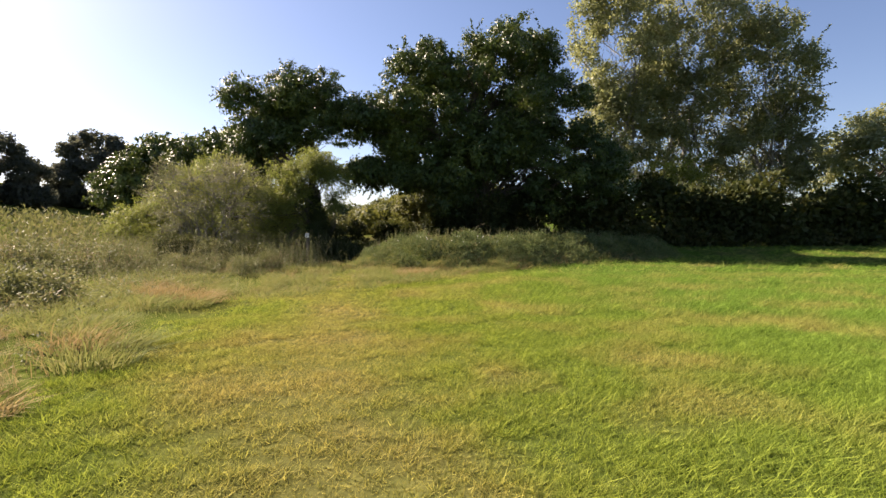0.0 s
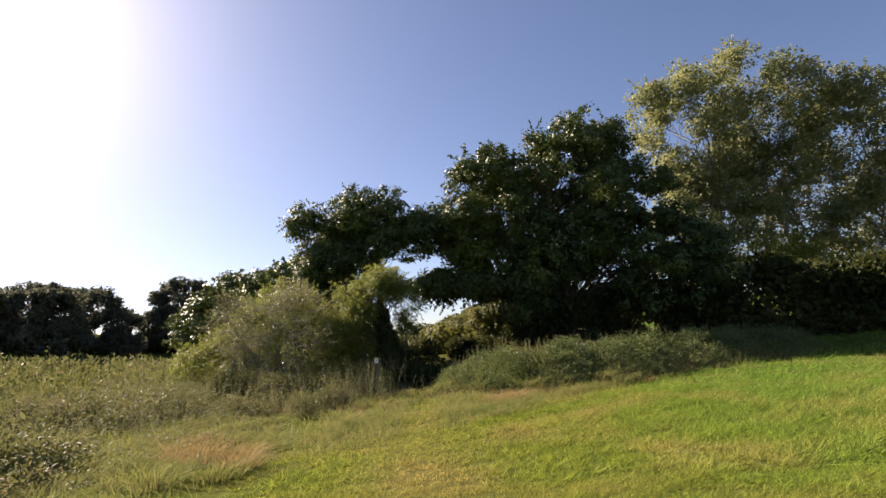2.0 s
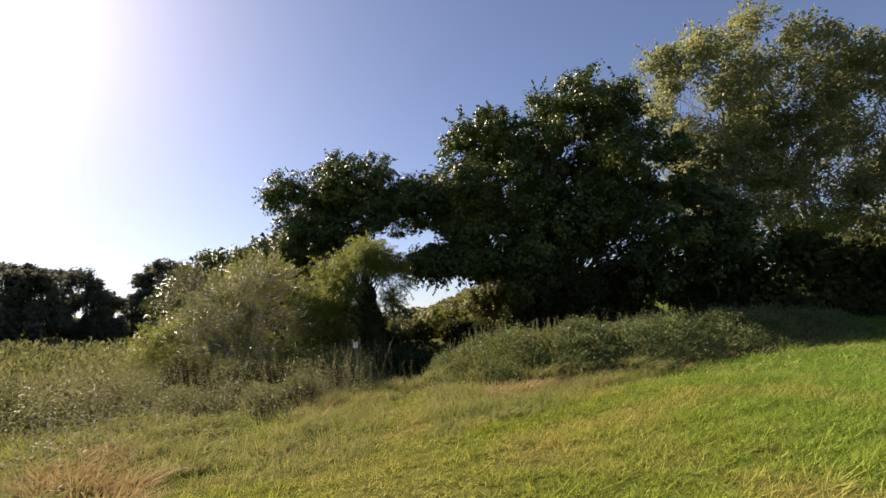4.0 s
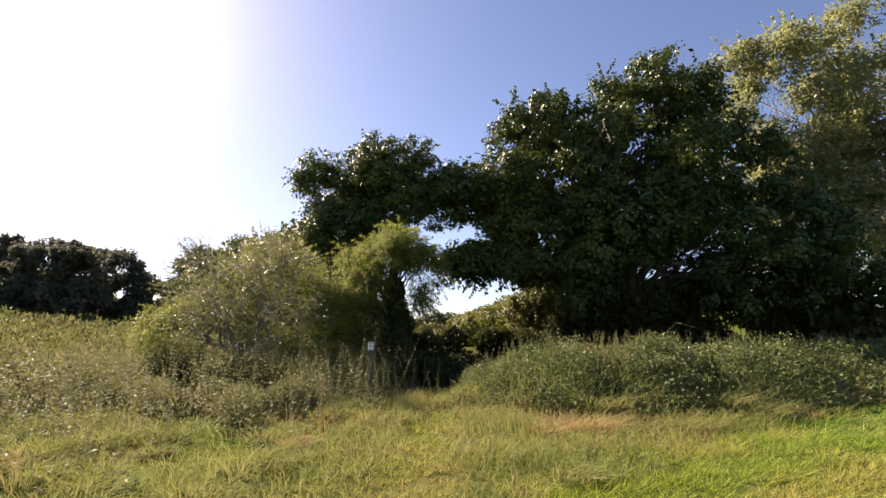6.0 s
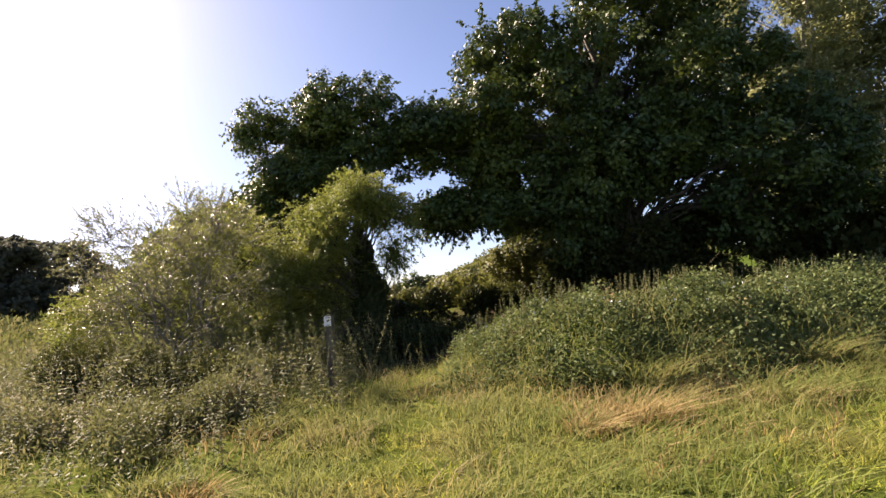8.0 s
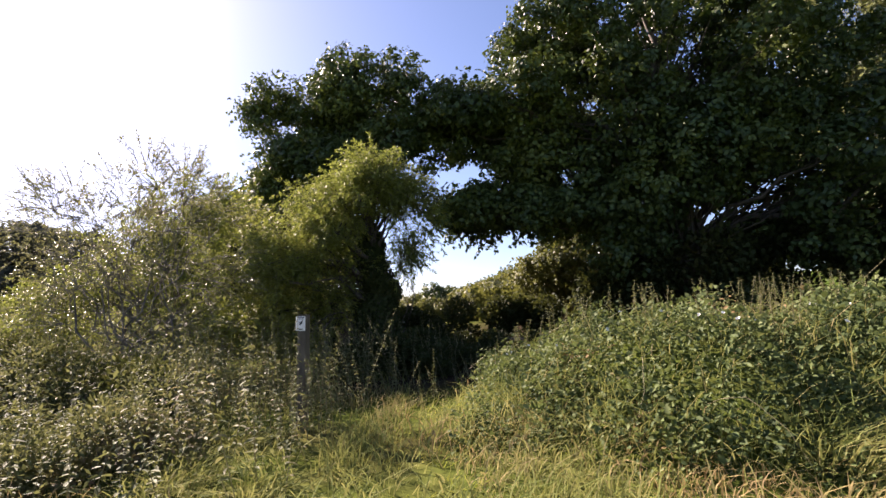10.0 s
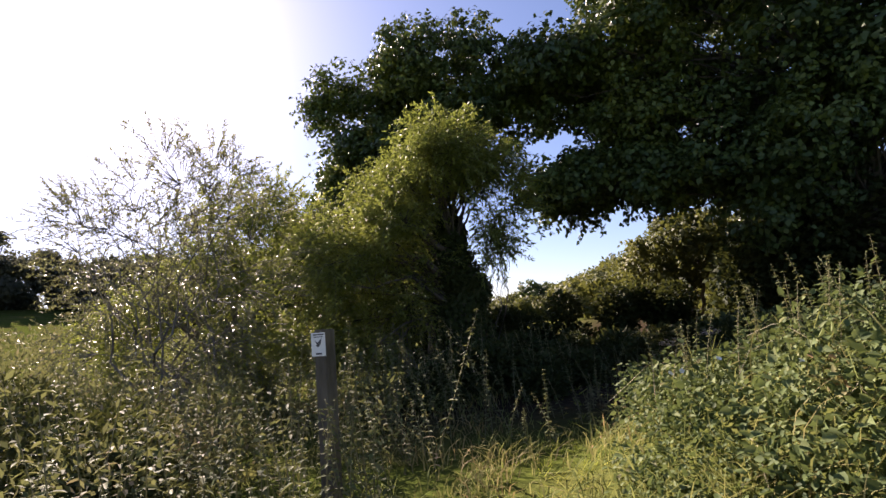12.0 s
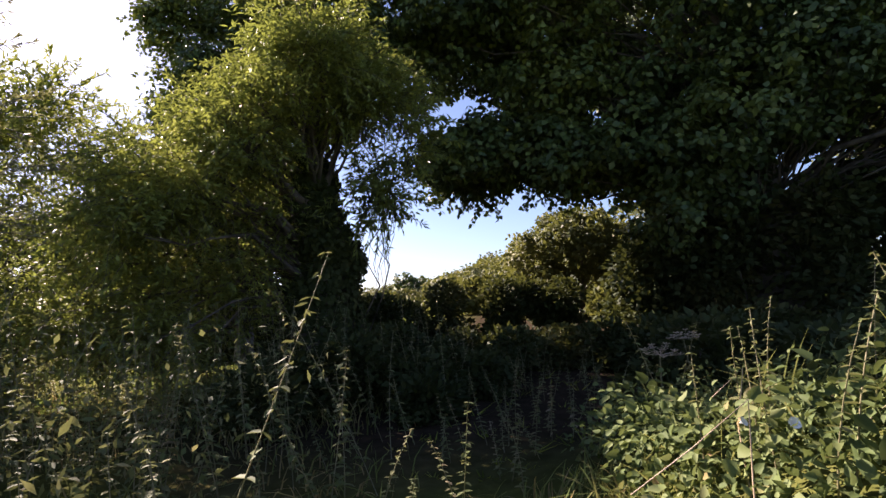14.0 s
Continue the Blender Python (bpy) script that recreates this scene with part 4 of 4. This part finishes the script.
def build_far_weeds():
    """The rough field running back to the woodland edge: coarse hummocks of weeds and seeding grass."""
    rng = np.random.default_rng(141)
    d, a = rng.uniform(20, 78, 3800), np.radians(rng.uniform(14, 100, 3800))
    x, y = -d * np.sin(a), d * np.cos(a) + 4
    k = (x < -15) | (y > 36)
    x, y, d = x[k], y[k], d[k]
    i = np.repeat(np.arange(len(x)), 11)
    n = len(i)
    s = (0.006 * d)[i][:, None]
    off = unit(rng.normal(0, 1, (n, 3))) * rng.uniform(0.1, 1, (n, 1)) * np.array([[1.8, 1.8, 1.3]]) * (0.3 + s)
    P = np.stack([x[i], y[i], ground_z(x, y)[i] + 0.3 + 0.15 * field(x, y, 4.0, 142)[i]], 1) + off
    k = P[:, 2] > ground_z(P[:, 0], P[:, 1]) - 0.05
    P, s = P[k], s[k, 0]
    n = len(P)
    V, F = leaves_np(P, rng.normal(0, 0.5, (n, 3)) + np.array([[0, 0, 0.9]]), rng.normal(0, 1, (n, 3)), (0.16 + 0.9 * s) * rng.uniform(0.6, 1.4, n), (0.05 + 0.35 * s) * rng.uniform(0.6, 1.4, n))
    tagged(link("field_weeds", mesh_np("field_weeds", V, F), M_NETTLE), "rough field of seeding grass and weeds", "weeds", kind="stuff")


def tussock(name, label, x, y, h, r, n, mat, seed):
    rng = np.random.default_rng(seed)
    a, d = rng.uniform(0, 6.28, n), r * 0.9 * rng.uniform(0, 1, n) ** 0.6
    P = np.stack([np.cos(a) * d, np.sin(a) * d, np.zeros(n)], 1)
    lean = np.stack([np.cos(a), np.sin(a), np.zeros(n)], 1) * (d / r)[:, None] * 1.3 + sway(rng, n, 0.7, -0.35, 0.6)
    V, F = blades_np(P, h * rng.uniform(0.35, 1.05, n), lean, 0.012 * rng.uniform(0.7, 1.3, n), rng, 0.9, 3)
    ob = link(name, mesh_np(name, V, F), mat)
    ob.location = (x, y, float(ground_z(x, y)) - 0.02)
    return tagged(ob, label, "grass tussock", "tussocks along the path")


def build_tussocks():
    """Arching clumps in the rough margin and at the foot of the bank, the tallest towards the sun's side."""
    rng = np.random.default_rng(230)
    spots = []
    while len(spots) < 84:
        y = rng.uniform(3.5, 20.5)
        bank_side = rng.uniform(0, 1) < 0.3 and y > 14
        if bank_side:
            x = rng.uniform(-3.4, 3.2)
            if bank(x, y) > 0.35 or abs(x - path_x(y)) < 0.45 or long_grass(x, y) < 0.5:
                continue
        else:
            x = float(rough_edge(y)) - 0.15 - 5.0 * rng.uniform(0, 1) ** 1.5
        if abs(x + 0.21 * y) < 1.0:
            continue
        if any((x - p[0]) ** 2 + (y - p[1]) ** 2 < 0.3 for p in spots):
            continue
        spots.append((x, y))
    for i, (x, y) in enumerate(spots):
        dry = float(field(x, y, 2.2, 23)) + rng.normal(0, 0.3) > 0.3
        h = rng.uniform(0.28, 0.52)
        tussock("grass_tussock", "dry brown arching grass tussock" if dry else "thick green arching grass tussock", x, y, h, h * rng.uniform(0.8, 1.15), 300, M_STRAW if dry else M_ROUGH, 200 + i)


M_PETAL = plain_mat("white_petals", (0.8, 0.8, 0.76), 0.6, 0.04)


def build_bank_plants():
    """Nettles standing along the bank's crest, bindweed flowers, and dead stalks beside the gap."""
    rng = np.random.default_rng(120)
    kinds = []
    for k in range(4):
        (V, F), (Vs, Fs) = nettle_np(rng, 0.7, 12, 0.062)
        kinds.append((V, F, Vs, Fs))
    protos = []
    for V, F, Vs, Fs in kinds:
        top = tagged(new("nettle"), "tall seeding nettle standing in the brambles", "nettle", "nettles along the bank")
        link("foliage", mesh_np("nettle_leaves", V, F), M_NETTLE, top)
        link("stem", mesh_np("nettle_stem", Vs, Fs), M_STEM, top)
        protos.append(top)
    line = np.array(RIDGE)
    for k in range(200):
        s = rng.uniform(0, 1) ** 1.3 * (len(line) - 1.01)
        i = int(s)
        x, y = line[i] + (line[i + 1] - line[i]) * (s - i) + rng.normal(0, 0.45, 2) + np.array([0.05, 0.3])
        if x < -3.6:
            continue
        m = pose(x, y, float(ground_z(x, y)) + rng.uniform(-0.05, 0.1), rng.uniform(-8, 8), rng.uniform(-8, 8), rng.uniform(0, 360))
        if k < 4:
            protos[k].matrix_basis = m
        else:
            copy_thing(protos[k % 4], m)
    for k in range(26):
        a, d = rng.uniform(-2.6, 1.0), rng.uniform(0.25, 0.95)
        x, y = -5.83 + d * math.cos(a), 21.06 + d * math.sin(a)
        if x > -5.35:
            continue
        ob = copy_thing(protos[k % 4], pose(x, y, float(ground_z(x, y)) - 0.03, rng.uniform(-9, 9), rng.uniform(-9, 9), rng.uniform(0, 360)))
        ob.scale = (1.25, 1.25, rng.uniform(1.15, 1.65))
        tagged(ob, "tall seeding nettle crowding the waymark post", "nettle", "nettles round the post")
    # bindweed flower: a shallow five-lobed funnel
    n = 10
    a = np.arange(n) * 2 * np.pi / n
    rim = 0.72 * np.stack([np.cos(a) * (0.030 + 0.004 * (np.arange(n) % 2)), np.sin(a) * (0.030 + 0.004 * (np.arange(n) % 2)), np.full(n, 0.030)], 1)
    mid = rim * np.array([[0.45, 0.45, 0.55]])
    low = rim * np.array([[0.12, 0.12, 0.0]])
    V = np.concatenate([low, mid, rim])
    j = np.arange(n)
    F = np.concatenate([np.stack([r * n + j, r * n + (j + 1) % n, (r + 1) * n + (j + 1) % n, (r + 1) * n + j], 1) for r in (0, 1)])
    me = mesh_np("bindweed_flower", V, F, True)
    me.materials.append(M_PETAL)
    for k in range(26):
        x, y = rng.uniform(-3.4, 3.5), 0
        d = rng.uniform(-1.5, 0.5)
        y = float(np.interp(x, line[:, 0], line[:, 1])) + d
        if ridge_dist(x, y) > 1.9:
            continue
        ob = tagged(new("bindweed_flower", me), "small white bindweed trumpet among brambles", "flower", "bindweed flowers on the bank")
        ob.matrix_basis = pose(x, y, float(ground_z(x, y)) + 0.36, rng.uniform(20, 70), 0, rng.uniform(-60, 60))
    for k, (x, y, h, lean) in enumerate(((-3.25, 24.3, 0.68, 4), (-2.6, 25.4, 0.9, -3))):
        g = float(ground_z(x, y))
        top = tagged(new("hogweed_stalk"), "dead brown hogweed stalk with seed umbel", "dead weed", "dead stalks by the path")
        top.matrix_basis = pose(x, y, g, lean, lean, 40 * k)
        link("stem", mesh_np("hogweed_stem", *tube_np(np.array([(0, 0, -0.05), (0.01, 0, h * 0.5), (0, 0.01, h)]), [0.006, 0.005, 0.004], 6), True), M_STEM, top)
        rays = []
        for q in range(16):
            b, e = q * 2.4, 0.04 + 0.10 * math.sqrt(q / 16)
            tip = np.array([math.cos(b) * e, math.sin(b) * e, h + 0.10 - e * 0.7])
            rays.append(tube_np(np.array([(0, 0.01, h), tip * 0.6 + np.array([0, 0, h * 0.4]), tip]), [0.0022, 0.0018, 0.0015], 3))
            for w in range(5):
                c = w * 1.257
                rays.append(tube_np(np.array([tip, tip + np.array([math.cos(c), math.sin(c), 0.7]) * 0.012, tip + np.array([math.cos(c), math.sin(c), 0.6]) * 0.026]), [0.0012, 0.004, 0.004], 3))
        link("umbel", mesh_np("hogweed_umbel", *joined(rays)), M_DRY, top)
    for k, (x, y, pts) in enumerate(((-3.45, 22.4, ((0, 0, 0), (0.02, 0.02, 0.35), (0.04, 0.03, 0.62), (-0.16, 0.05, 0.45), (-0.38, 0.08, 0.28))), (-3.25, 22.9, ((0, 0, 0), (0.0, 0.05, 0.3), (0.06, 0.08, 0.55), (-0.08, 0.1, 0.42))))):
        ob = link("bent_stalk", mesh_np("bent_stalk", *tube_np(np.array(pts), np.linspace(0.004, 0.002, len(pts)), 5), True), M_DRY)
        ob.location = (x, y, float(ground_z(x, y)))
        tagged(ob, "thin dead stalk snapped over at the top", "dead weed", "dead stalks by the path")


build_tangle()
build_far_weeds()
build_tussocks()
build_bank_plants()
build_mown_grass()
build_rough_grass()
build_bramble()
build_weeds()


# ---- waymark post ----
def box_np(cx, cy, cz, sx, sy, sz, bevel=0.0):
    bm = bmesh.new()
    bmesh.ops.create_cube(bm, size=1.0, matrix=Matrix.Translation((cx, cy, cz)) @ Matrix.Diagonal((sx, sy, sz, 1)))
    if bevel:
        bmesh.ops.bevel(bm, geom=bm.edges[:], offset=bevel, segments=2, affect="EDGES")
    return bm


def part(name, bm, material, parent, label=""):
    me = bpy.data.meshes.new(name)
    bm.to_mesh(me)
    bm.free()
    return link(name, me, material, parent, label)


M_POST = bark_mat("weathered_post_wood", (0.06, 0.05, 0.035), (0.15, 0.125, 0.09), 14.0)
M_PLATE = plain_mat("white_sign_plastic", (0.75, 0.75, 0.74), 0.35, 0.05)
M_PRINT = plain_mat("dark_sign_print", (0.05, 0.05, 0.055), 0.4, 0.1)


def build_post():
    x, y = -5.83, 21.06
    g = float(ground_z(x, y))
    post = tagged(new("waymark_post"), "weathered square wooden waymark post with a white sign", "signpost")
    post.matrix_basis = pose(x, y, g, 0, 1.5, -5)
    h = 1.2 - g
    part("post_body", box_np(0, 0, h / 2 - 0.15, 0.12, 0.12, h + 0.3, 0.008), M_POST, post)
    plate = part("sign_plate", box_np(-0.01, -0.064, h - 0.115, 0.145, 0.006, 0.185, 0.002), M_PLATE, post, "white printed sign plate")
    part("text_bar", box_np(-0.005, -0.0685, h - 0.038, 0.11, 0.002, 0.010), M_PRINT, plate)
    part("text_bar", box_np(-0.005, -0.0685, h - 0.056, 0.09, 0.002, 0.006), M_PRINT, plate)
    bm = bmesh.new()
    vs = [bm.verts.new((px, -0.0692, h - 0.115 + pz * 1.1)) for px, pz in ((-0.045, 0.03), (-0.012, 0.012), (0.03, 0.045), (0.02, 0.005), (-0.005, -0.02), (-0.03, -0.012), (-0.022, 0.004))]
    bm.faces.new(vs)
    part("arrow_mark", bm, M_PRINT, plate)
    part("text_bar", box_np(-0.005, -0.0685, h - 0.188, 0.06, 0.002, 0.014), M_PRINT, plate)


build_post()
